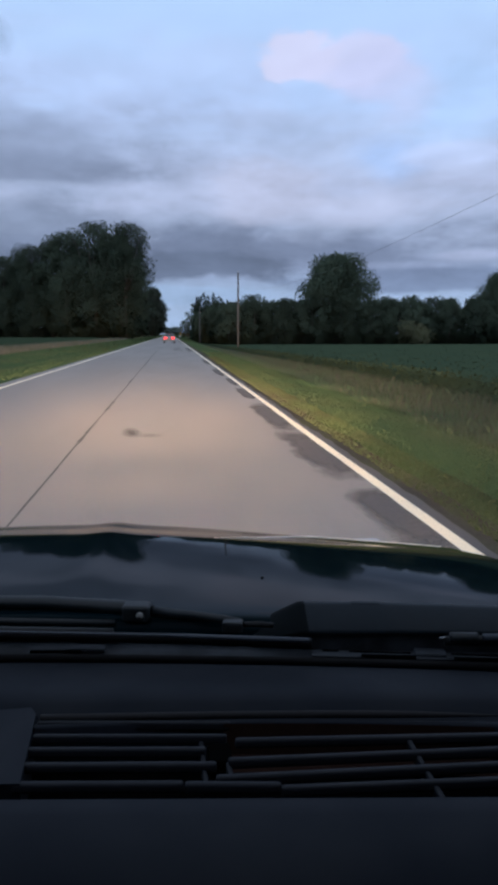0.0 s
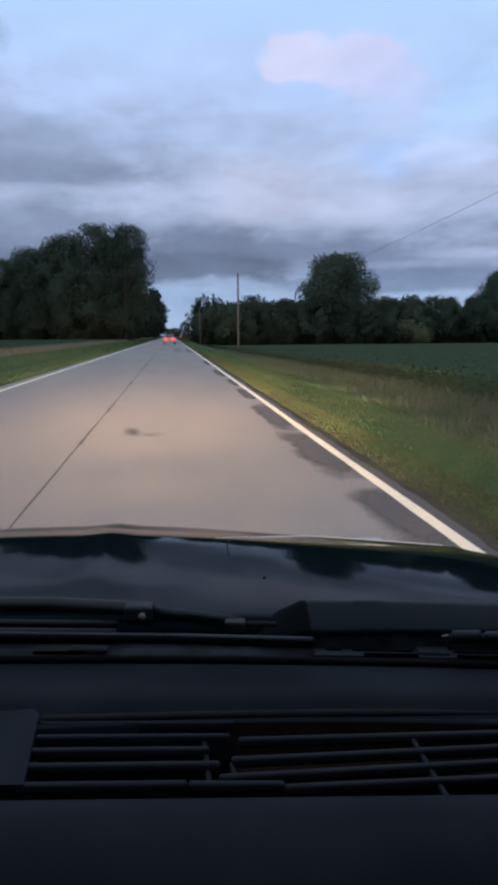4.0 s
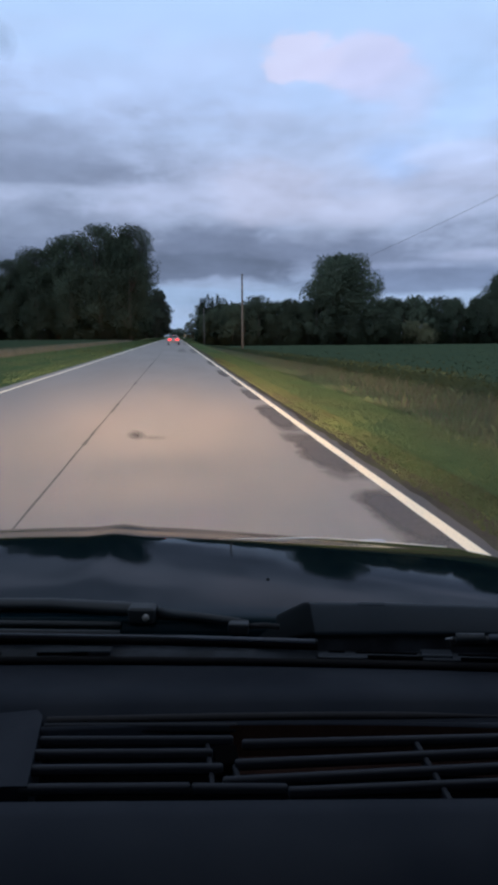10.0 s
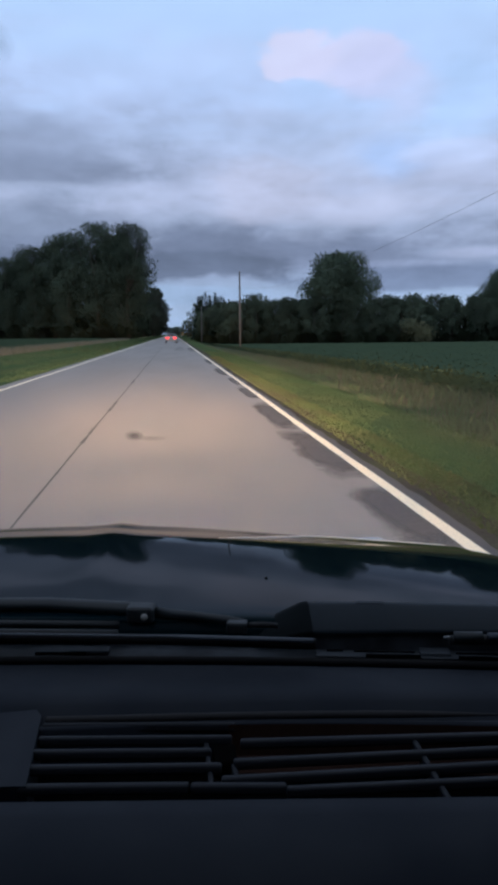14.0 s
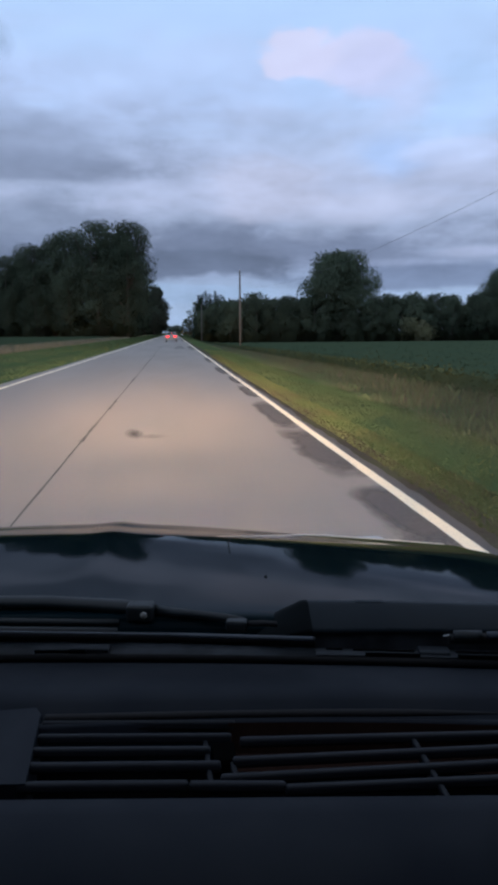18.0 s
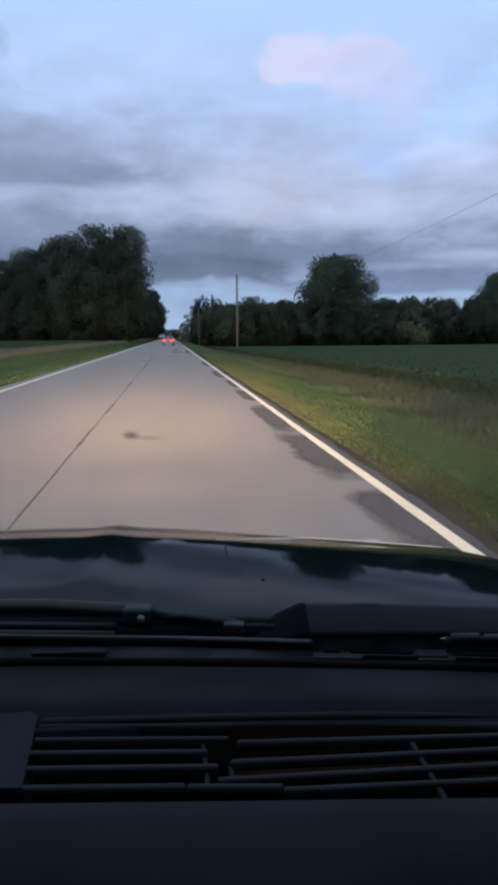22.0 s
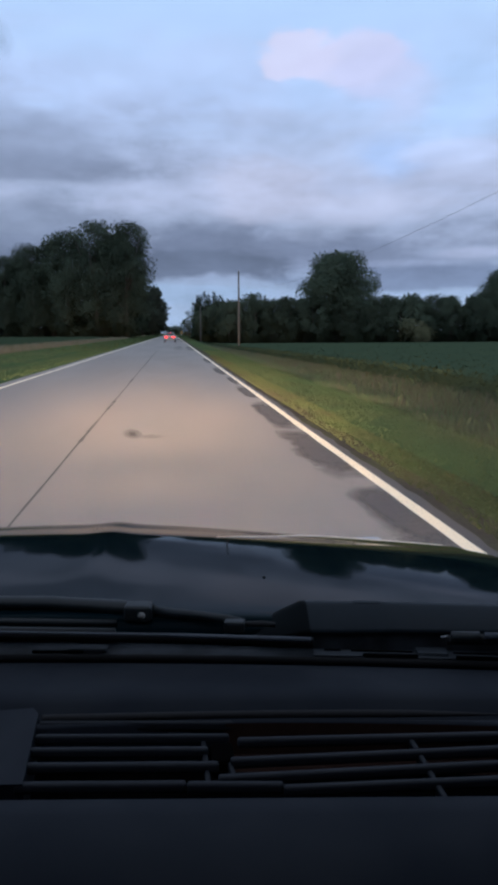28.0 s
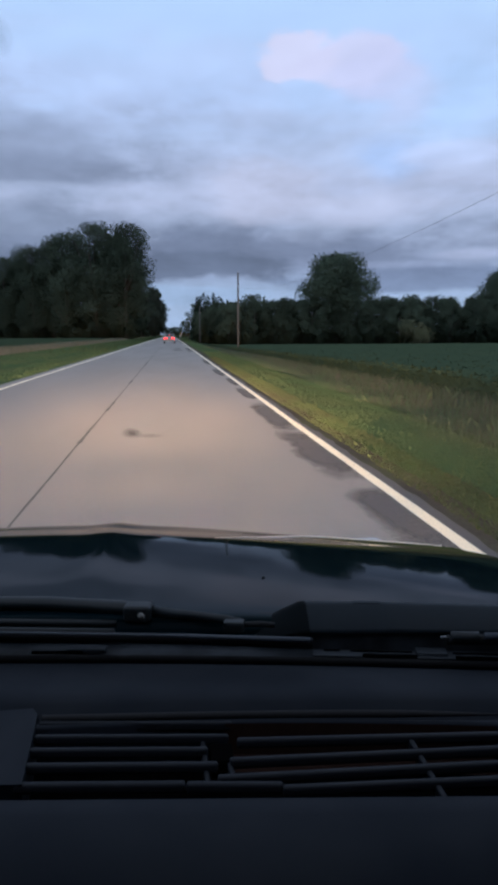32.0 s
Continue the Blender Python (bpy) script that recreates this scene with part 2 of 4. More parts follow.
SOY = leaf_material("soybean_leaf", (0.040, 0.060, 0.036), (0.046, 0.064, 0.036))
CORN = leaf_material("corn_leaf", (0.035, 0.07, 0.028), (0.06, 0.08, 0.035))
TASSEL = leaf_material("corn_tassel", (0.14, 0.11, 0.06), (0.11, 0.10, 0.05))
LEAF = leaf_material("broad_leaf", (0.066, 0.090, 0.062), (0.080, 0.100, 0.066), 5.0)
LEAF_DARK = leaf_material("dark_leaf", (0.052, 0.068, 0.050), (0.068, 0.070, 0.052), 8.0)
NEEDLE = leaf_material("spruce_needle", (0.030, 0.048, 0.036), (0.036, 0.056, 0.040))
BARK = surface("bark", (0.075, 0.062, 0.05), 0.95, 0.4, 14, 2, 0.8, world_space=False, stretch=(1, 1, 0.25))
PALE_BARK = surface("pale_bark", (0.24, 0.20, 0.165), 0.9, 0.35, 12, 1.2, 0.6, world_space=False, stretch=(1, 1, 0.3))
POLE = surface("weathered_pole_wood", (0.125, 0.122, 0.115), 0.9, 0.3, 30, 2, 0.5, world_space=False, stretch=(1, 1, 0.08), gloss=0.1)
WIRE = surface("black_cable", (0.02, 0.02, 0.022), 0.5, 0.1)
STEEL = surface("galvanised_steel", (0.42, 0.43, 0.44), 0.4, 0.2, 40, 4, 0.1, metal=0.9)
CAN = surface("transformer_grey_paint", (0.32, 0.33, 0.34), 0.5, 0.15, 30, 3, 0.1)
BOARD = surface("white_board", (0.72, 0.72, 0.70), 0.6, 0.1, 30, 3, 0.05)
INK = surface("grey_print", (0.12, 0.12, 0.13), 0.7, 0.1)
YELLOW = surface("yellow_sheeting", (0.75, 0.42, 0.03), 0.5, 0.1)
BLACK = surface("black_plastic", (0.0045, 0.0046, 0.005), 0.6, 0.2, 300, 30, 0.1, gloss=0.2, relief=0.0005)
DASH = surface("grained_dash_vinyl", (0.0042, 0.0064, 0.0105), 0.75, 0.16, 900, 9, 0.25, gloss=0.16, relief=0.0006)
SLAT = surface("dash_slat_plastic", (0.0046, 0.0058, 0.0084), 0.6, 0.14, 600, 12, 0.1, gloss=0.16, relief=0.0004)
# near-zero black that holds the shade inside vents and slots
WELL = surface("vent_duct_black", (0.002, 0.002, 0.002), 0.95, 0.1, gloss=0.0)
END = surface("black_moulded_end", (0.0040, 0.0056, 0.0064), 0.85, 0.2, 100, 10, 0.1, gloss=0.05, relief=0.0005)
LIP = surface("worn_lip_vinyl", (0.0165, 0.0160, 0.0165), 0.75, 0.3, 300, 20, 0.2, gloss=0.1, relief=0.0005)
LINT = surface("dusty_brown_felt", (0.026, 0.0145, 0.0115), 0.95, 0.3, 200, 20, 0.3, gloss=0.0, relief=0.001)
BODY = surface("black_car_paint", (0.0010, 0.0052, 0.0072), 0.4, 0.15, 60, 4, 0.0, coat=1.0, gloss=0.0, coat_ior=1.084)
COWL = surface("weathered_cowl_plastic", (0.0140, 0.0170, 0.0205), 0.6, 0.4, 60, 22, 0.3, second=(0.028, 0.033, 0.039), gloss=0.22, relief=0.0008)
COWL_PALE = surface("dusty_cowl_plastic", (0.026, 0.031, 0.037), 0.7, 0.3, 80, 8, 0.2, gloss=0.25, relief=0.0008)
RUBBER = surface("black_rubber", (0.0016, 0.0016, 0.002), 0.6, 0.2, 100, 10, 0.1, gloss=0.1, relief=0.0005)
ARM = surface("faded_wiper_plastic", (0.0050, 0.0074, 0.0086), 0.55, 0.3, 120, 14, 0.1, gloss=0.3, relief=0.0005)
SPINE = surface("dull_blade_steel", (0.026, 0.032, 0.042), 0.6, 0.4, 120, 14, 0.1, gloss=0.35, relief=0.0004)
# pale metal of the bead that draws the bonnet's highlight
GLINT_METAL = surface("bright_trim", (0.94, 0.82, 0.69), 0.5, 0.1, 100, 10, 0.0, metal=1.0)
NUT = surface("weathered_nut", (0.085, 0.082, 0.074), 0.6, 0.2, 100, 10, 0.1, relief=0.0005)
CHROME = surface("bare_metal", (0.12, 0.125, 0.13), 0.4, 0.15, 100, 10, 0.05, metal=1.0, relief=0.0005)
GLASS = pane_glass("windshield_glass")
FAINT = smear("faint_glass_smear", (0.12, 0.11, 0.10), 0.2)
COVER = surface("grey_cover_plastic", (0.0042, 0.0084, 0.0122), 0.65, 0.3, 80, 8, 0.2, gloss=0.2, relief=0.0008)
SMUDGE = smear("dried_bug_smear", (0.10, 0.09, 0.085), 0.55)
TRIM = surface("grey_headliner", (0.10, 0.10, 0.105), 0.95, 0.1, 200, 5, 0.1)
SILVER = surface("silver_car_paint", (0.22, 0.22, 0.225), 0.7, 0.1, 60, 4, 0.0, gloss=0.2)
DARK_GLASS = surface("dark_car_glass", (0.01, 0.012, 0.014), 0.05, 0.05)
TAIL = glow("lit_tail_lamp", (1.0, 0.03, 0.03), 4.5)
LAMP = glow("lit_headlamp", (1.0, 0.82, 0.58), 4.0)

# ---- builders ----


def rooted(name, label, category, at=(0, 0, 0), group="", kind=""):
    ob = new(name)
    ob.location = at
    ob.empty_display_size = 0.3
    return tagged(ob, label, category, group, kind)


def part(name, bm, material, parent=None, label="", smooth=False):
    """Links a bmesh as one mesh object, under a thing or a part."""
    mesh = bpy.data.meshes.new(name)
    bm.to_mesh(mesh)
    bm.free()
    mesh.materials.append(material)
    if smooth:
        for f in mesh.polygons:
            f.use_smooth = True
    ob = new(name, mesh)
    ob.parent = parent
    return tagged(ob, label)


def sheet(name, verts, faces, material, parent=None, label="", smooth=False):
    """Links arrays of corners and faces as one mesh object."""
    mesh = bpy.data.meshes.new(name)
    verts, faces = np.asarray(verts, float), np.asarray(faces, int)
    mesh.from_pydata(verts.tolist(), [], faces.tolist())
    mesh.materials.append(material)
    if smooth:
        mesh.polygons.foreach_set("use_smooth", [True] * len(mesh.polygons))
    mesh.update()
    ob = new(name, mesh)
    ob.parent = parent
    return tagged(ob, label)


def box(size, at=(0, 0, 0), bevel=0.0, turn=None, segments=2):
    bm = bmesh.new()
    bmesh.ops.create_cube(bm, size=1.0)
    bmesh.ops.scale(bm, vec=size, verts=bm.verts)
    if bevel:
        bmesh.ops.bevel(bm, geom=bm.edges[:], offset=bevel, segments=segments, affect="EDGES", profile=0.6)
    if turn is not None:
        bmesh.ops.transform(bm, matrix=turn, verts=bm.verts)
    bmesh.ops.translate(bm, vec=at, verts=bm.verts)
    return bm


def tube(points, radii, sides=10, bm=None, flat=1.0):
    """A round bar along points, with a radius at each; flat squeezes its height."""
    bm = bm or bmesh.new()
    rings, pts = [], [Vector(p) for p in points]
    for i, p in enumerate(pts):
        d = (pts[min(i + 1, len(pts) - 1)] - pts[max(i - 1, 0)]).normalized()
        side = d.cross(Vector((0, 0, 1)))
        side = side.normalized() if side.length > 1e-4 else Vector((1, 0, 0))
        up = side.cross(d).normalized()
        rings.append([bm.verts.new(p + side * (radii[i] * math.cos(a)) + up * (radii[i] * flat * math.sin(a))) for a in (2 * math.pi * k / sides for k in range(sides))])
    for a, b in zip(rings, rings[1:]):
        for k in range(sides):
            bm.faces.new((a[k], a[(k + 1) % sides], b[(k + 1) % sides], b[k]))
    bm.faces.new(rings[0][::-1]), bm.faces.new(rings[-1])
    bmesh.ops.recalc_face_normals(bm, faces=bm.faces)
    return bm


def grid(f, us, vs, close=False):
    """A bmesh surface of points f(u, v)."""
    bm = bmesh.new()
    rows = [[bm.verts.new(f(u, v)) for u in us] for v in vs]
    for a, b in zip(rows, rows[1:]):
        for k in range(len(us) - 1):
            bm.faces.new((a[k], a[k + 1], b[k + 1], b[k]))
    bmesh.ops.recalc_face_normals(bm, faces=bm.faces)
    return bm


def spline(points, steps=6):
    """A smooth curve through points (Catmull-Rom)."""
    p = np.array([points[0], *points, points[-1]], float)
    out = []
    for i in range(1, len(p) - 2):
        for s in np.linspace(0, 1, steps, endpoint=False):
            a, b, c, d = p[i - 1:i + 3]
            out.append(0.5 * (2 * b + (c - a) * s + (2 * a - 5 * b + 4 * c - d) * s * s + (3 * b - a - 3 * c + d) * s ** 3))
    return out + [p[-2]]


def solid(ob, thickness):
    """Gives a sheet thickness below its face."""
    mod = ob.modifiers.new("thickness", "SOLIDIFY")
    mod.thickness, mod.offset = thickness, -1
    return ob


# ---- ground and road ----
RIGHT_LINE, CENTRE, LEFT_LINE = 1.91, -1.21, -4.45
ROAD_LEFT, ROAD_RIGHT = -4.85, 2.18


def ground_height(x, y):
    """Verges fall to shallow ditches; the fields on the right lie lower, and fall away from the road."""
    right = np.interp(x, [2.2, 2.6, 3.2, 4.4, 5.6, 7.2, 9.0], [0.0, 0.0, -0.03, -0.13, -0.30, -0.10, 0.0])
    right = right - np.interp(x, [4.2, 9.0], [0.0, 1.0]) * np.interp(y, [-40.0, 0.0, 240.0, 300.0, 420.0], [0.1, 0.15, 2.5, 2.3, 0.3])
    left = np.interp(x, [-11.0, -9.0, -7.6, -6.0, -5.2, -4.9], [0.0, -0.03, -0.16, -0.07, 0.0, 0.0])
    return np.where(x > 0, right, left) - 0.012


xs = np.unique(np.concatenate([[-3000, -1200, -500, -250, -120, -60, -30], np.arange(-16, 16, 0.5), [16, 20, 30, 60, 120, 250, 500, 1200, 3000]]))
ys = np.unique(np.concatenate([[-3000, -800, -200, -60], np.arange(-20, 80, 1.0), np.arange(80, 800, 10), [800, 1000, 1500, 2200, 3500]]))
gx, gy = np.meshgrid(xs, ys)
bumps = np.random.default_rng(3).normal(0, 0.018, gx.shape) * (np.abs(gx) < 16) * ((gx > 2.7) | (gx < -5.2))
gz = ground_height(gx, gy) + bumps * ((gx > 4.4) | (gx < -11.7)) - 0.03 * (((gx > 2.3) & (gx < 4.2)) | ((gx > -11.5) & (gx < -5.0)))
idx = np.arange(gx.size).reshape(gx.shape)
quads = np.stack([idx[:-1, :-1], idx[:-1, 1:], idx[1:, 1:], idx[1:, :-1]], -1).reshape(-1, 4)
ground = sheet("ground", np.stack([gx, gy, gz], -1).reshape(-1, 3), quads, SOIL, smooth=True)
tagged(ground, "flat farmland with rough grass and shallow roadside ditches", "ground", kind="structure")

for name, x0, x1 in (("verge_right", 2.16, 4.3), ("verge_left", -11.6, -4.83)):
    vx, vy = np.meshgrid(np.linspace(x0, x1, 7), np.concatenate([np.arange(-20, 80, 1.0), np.arange(80, 900, 20)]))
    vz = ground_height(vx, vy) + 0.015 + np.random.default_rng(5).normal(0, 0.006, vx.shape) * ((vx > x0 + 0.5) & (vx < x1 - 0.5))
    i2 = np.arange(vx.size).reshape(vx.shape)
    q2 = np.stack([i2[:-1, :-1], i2[:-1, 1:], i2[1:, 1:], i2[1:, :-1]], -1).reshape(-1, 4)
    tagged(sheet(name, np.stack([vx, vy, vz], -1).reshape(-1, 3), q2, GRASS, smooth=True), "strip of mown green grass along the road", "grass verge", kind="structure")

def strip(name, x0, width, y0, y1, material, parent, step=0.8, wander=0.0, ragged=0.0, z=0.016, seed=1, label=""):
    """A thin band lying along the road, with uneven edges."""
    r = np.random.default_rng(seed)
    n = int((y1 - y0) / step) + 2
    y = np.linspace(y0, y1, n)
    mid = x0 + wander * np.convolve(r.normal(0, 1, n + 6), np.ones(7) / 2.6, "valid")
    half = np.maximum(width / 2 * (1 + ragged * r.normal(0, 1, n)), width * 0.08)
    v = np.stack([np.stack([mid - half, y, np.full(n, z)], -1), np.stack([mid + half, y, np.full(n, z)], -1)], 1).reshape(-1, 3)
    k = np.arange(n - 1)[:, None] * 2
    return sheet(name, v, np.concatenate([k, k + 1, k + 3, k + 2], 1), material, parent, label)


tagged(strip("soil_edge", 2.22, 0.30, -20, 300, EDGE, None, 0.22, 0.016, 0.06, 0.0062, 8), "bare gravelly soil along the edge of the asphalt", "soil", kind="structure")
road = part("road", grid(lambda u, v: (u, v, 0.012 * (1 - ((u + 1.26) / 3.6) ** 2)), np.linspace(ROAD_LEFT, ROAD_RIGHT, 41), [-60, -5, 0, 10, 30, 80, 200, 400, 800, 1600, 3000]), ROAD)
tagged(solid(road, 0.12), "worn pale grey two-lane country road of asphalt", "road", kind="structure")


tagged(strip("road_shoulder", 2.075, 0.20, -20, 300, SHOULDER, None, 0.4, 0.006, 0.06, 0.0045, 9), "darker asphalt beyond the painted edge line", "road shoulder", kind="structure")
edge_right = strip("edge_line", RIGHT_LINE, 0.108, -20, 900, PAINT, None, 0.5, 0.004, 0.05, 0.0056, 2)
tagged(edge_right, "worn white painted edge line of the road", "road marking", kind="structure")
edge_left = strip("edge_line", LEFT_LINE, 0.12, -20, 900, PAINT, None, 0.5, 0.004, 0.06, 0.0058, 3)
tagged(edge_left, "worn white painted edge line of the road", "road marking", kind="structure")
seam = strip("road_seam", CENTRE, 0.022, -10, 75, SEAL, None, 0.5, 0.004, 0.14, 0.0148, 4)
tagged(seam, "dark cracked seam sealed with tar along the road's middle", "road seam", kind="structure")
for y0, y1, w in ((9.4, 11.0, 0.034), (13.4, 15.2, 0.045), (21, 22.5, 0.045), (33, 38, 0.05)):
    strip("wide_crack", CENTRE, w, y0, y1, SEAL, seam, 0.3, 0.006, 0.4, 0.0165, int(y0))


def worn_patch(name, colour, wear):
    """Dark asphalt that frays out into the older surface towards the outline of its object."""
    m = bpy.data.materials.new(name)
    m.use_nodes = True
    n = Nodes(m.node_tree)
    inside = n.add("ShaderNodeVectorMath", {0: n.add("ShaderNodeTexCoord").outputs["Generated"], 1: (0.5, 0.5, 0.0)}, operation="SUBTRACT").outputs[0]
    axes = n.add("ShaderNodeSeparateXYZ", {0: inside})
    far = n.math("MULTIPLY", n.math("POWER", n.math("ADD", n.math("POWER", n.math("ABSOLUTE", axes.outputs[0]), 2.8), n.math("POWER", n.math("ABSOLUTE", axes.outputs[1]), 2.8)), 1 / 2.8), 2.0)
    at = n.add("ShaderNodeNewGeometry").outputs["Position"]
    big, small = n.noise(n.scaled(at, 1, 0.6, 1), 2.4, 4, 0.6), n.noise(at, 26.0, 3, 0.6)
    ragged = n.math("ADD", far, n.math("ADD", n.math("MULTIPLY", n.math("SUBTRACT", big, 0.5), 0.9), n.math("MULTIPLY", n.math("SUBTRACT", small, 0.5), 0.25)))
    cover = n.math("MULTIPLY", n.span(ragged, 0.86, 0.86 - wear), 0.88, clamp=True)
    tint = n.add("ShaderNodeHueSaturation", {"Color": (*colour, 1), "Value": n.span(small, 0.3, 0.7, 0.85, 1.15)})
    dark = n.add("ShaderNodeBsdfPrincipled", {"Base Color": tint.outputs[0], "Roughness": 0.9, "Specular IOR Level": 0.1})
    mixed = n.add("ShaderNodeMixShader", {0: cover, 1: n.add("ShaderNodeBsdfTransparent").outputs[0], 2: dark.outputs[0]})
    n.add("ShaderNodeOutputMaterial", {"Surface": mixed.outputs[0]})
    return m


PATCH, STAIN = worn_patch("dark_asphalt_patch", (0.118, 0.110, 0.106), 0.14), worn_patch("damp_asphalt_stain", (0.128, 0.116, 0.108), 0.42)


def patch(x, y, w, l, material, lift=0.0022, label="dark asphalt repair patch on the pale road"):
    """A repair or stain of dark asphalt that follows the road's crown."""
    bm = grid(lambda u, v: (u, v, 0.012 * (1 - ((u + 1.26) / 3.6) ** 2) + lift), np.linspace(x - w / 2, x + w / 2, 9), np.linspace(y - l / 2, y + l / 2, 3))
    ob = part("asphalt_patch", bm, material)
    return tagged(ob, label, "road patch", group="repair patches", kind="structure")


# repairs along the wheel track of the lane, at the stretches where they lie
for k, (x, y, w, l) in enumerate(((0.55, 64, 1.1, 2.5), (0.5, 69, 0.9, 1.6), (0.6, 74, 0.8, 3.5), (0.45, 122, 1.2, 3.0), (0.5, 128, 1.0, 2.0), (0.4, 134, 1.2, 3.2), (0.7, 144, 1.6, 5.0),
                                  (0.5, 152, 1.4, 3.0), (0.6, 160, 1.9, 5.5), (0.5, 178, 0.9, 2.2), (0.6, 186, 1.0, 2.5), (0.3, 330, 2.0, 3.5), (0.0, 334, 1.6, 2.0), (0.4, 352, 1.1, 2.4),
                                  (0.2, 450, 1.8, 4.5), (0.1, 457, 2.2, 3.0), (0.4, 464, 1.4, 2.0), (0.8, 540, 2.4, 9.0), (0.7, 552, 2.2, 10.0), (0.6, 568, 2.4, 12.0), (0.6, 590, 1.6, 5.0))):
    patch(x, y, w, l, PATCH, 0.0022 + 0.0004 * (k % 3))
for k, (x, y, w, l) in enumerate(((1.72, 12.4, 0.62, 5.2), (1.74, 8.5, 0.78, 4.4), (1.76, 5.4, 0.72, 2.4), (1.76, 17.2, 0.42, 4.5), (1.78, 21.5, 0.30, 4.0), (1.74, 27.0, 0.45, 6.0), (1.76, 37.0, 0.36, 8.0))):
    patch(x, y, w, l, STAIN, 0.0010 + 0.0003 * (k % 3), "dark worn stain along the edge of the lane")
for k, (y, l) in enumerate(((62, 5), (70, 8), (118, 10), (131, 12), (150, 14), (170, 9), (240, 6), (262, 8), (280, 7), (448, 9), (466, 6))):
    patch(1.60, y, 0.7, l, STAIN, 0.0010, "dark worn stain along the edge of the lane")
tagged(part("drive", grid(lambda u, v: (u, v, float(ground_height(np.array(u), v)) + 0.05), np.linspace(2.34, 16, 24), np.linspace(196, 202, 5)), GRAVEL), "gravel farm drive joining the road", "drive", kind="structure")

# ---- grasses and crops ----


def blades(name, n, x0, x1, y0, y1, low, high, width, material, label, category, seed, lean=0.4, power=1.0, lift=0.0, rise=0.0):
    """A stand of single grass blades."""
    r = np.random.default_rng(seed)
    x, y = r.uniform(x0, x1, n), y0 + (y1 - y0) * r.uniform(0, 1, n) ** power
    h, a, w = r.uniform(low, high, n), r.uniform(0, 2 * math.pi, n), width * r.uniform(0.6, 1.4, n)
    if rise:
        # low and thin along the mown edge, taller and denser further in
        h *= np.clip((x - x0 + 0.35 * np.sin(y * 0.9 + np.sin(y * 0.37) * 2)) / rise, 0.12, 1.0)
    z = ground_height(x, y) + lift
    tip = np.stack([x + h * lean * r.normal(0, 1, n), y + h * lean * r.normal(0, 1, n), z + h], -1)
    mid = np.stack([x, y, z + h * 0.55], -1) * 0.75 + tip * 0.25
    mid[:, 2] = z + h * 0.6
    d = np.stack([np.cos(a) * w, np.sin(a) * w, 0 * w], -1)
    foot = np.stack([x, y, z - 0.02], -1)
    v = np.stack([foot - d, foot + d, mid + d * 0.8, tip, mid - d * 0.8], 1).reshape(-1, 3)
    k = np.arange(n)[:, None] * 5
    faces = np.concatenate([k, k + 1, k + 2, k + 3, k + 4], 1)
    return tagged(sheet(name, v, faces, material), label, category, kind="stuff")


blades("verge_grass", 74000, 2.44, 4.7, 3.5, 60, 0.012, 0.038, 0.0026, BLADE, "short green roadside grass beside the pavement", "grass", 11, 0.9, 1.6, lift=0.012)
OLIVE = leaf_material("thin_edge_grass", (0.070, 0.092, 0.044), (0.062, 0.066, 0.042))
blades("edge_grass", 30000, 2.17, 2.75, 3.5, 45, 0.01, 0.04, 0.003, OLIVE, "thin olive-brown grass creeping over the soil edge", "grass", 18, 1.1, 1.6, lift=0.014)
blades("verge_grass", 16000, -11.6, -4.9, 12, 70, 0.03, 0.09, 0.008, BLADE, "short green roadside grass beside the pavement", "grass", 12, 0.5, 1.4)
blades("dry_weeds", 38000, 4.2, 8.2, 4, 130, 0.06, 0.36, 0.0038, TAN, "brown seeding weeds and tall dry grass in the ditch", "weeds", 13, 0.28, 1.5, rise=1.5)
blades("green_weeds", 62000, 3.9, 8.3, 4, 130, 0.05, 0.34, 0.0038, WEED, "green weeds growing among dry grass in the ditch", "weeds", 14, 0.35, 1.5, rise=1.4)
blades("dry_weeds", 15000, -15.6, -11.6, 20, 200, 0.15, 0.55, 0.012, DRY, "brown seeding weeds and tall dry grass in the ditch", "weeds", 15, 0.28, 1.2)
blades("ditch_grass", 9000, 2.4, 9.0, 130, 700, 0.1, 0.5, 0.03, BLADE, "rough green grass and weeds of the far verge", "grass", 16, 0.3)
blades("ditch_grass", 7000, -10.0, -5.0, 60, 700, 0.1, 0.4, 0.03, BLADE, "rough green grass and weeds of the far verge", "grass", 17, 0.3)


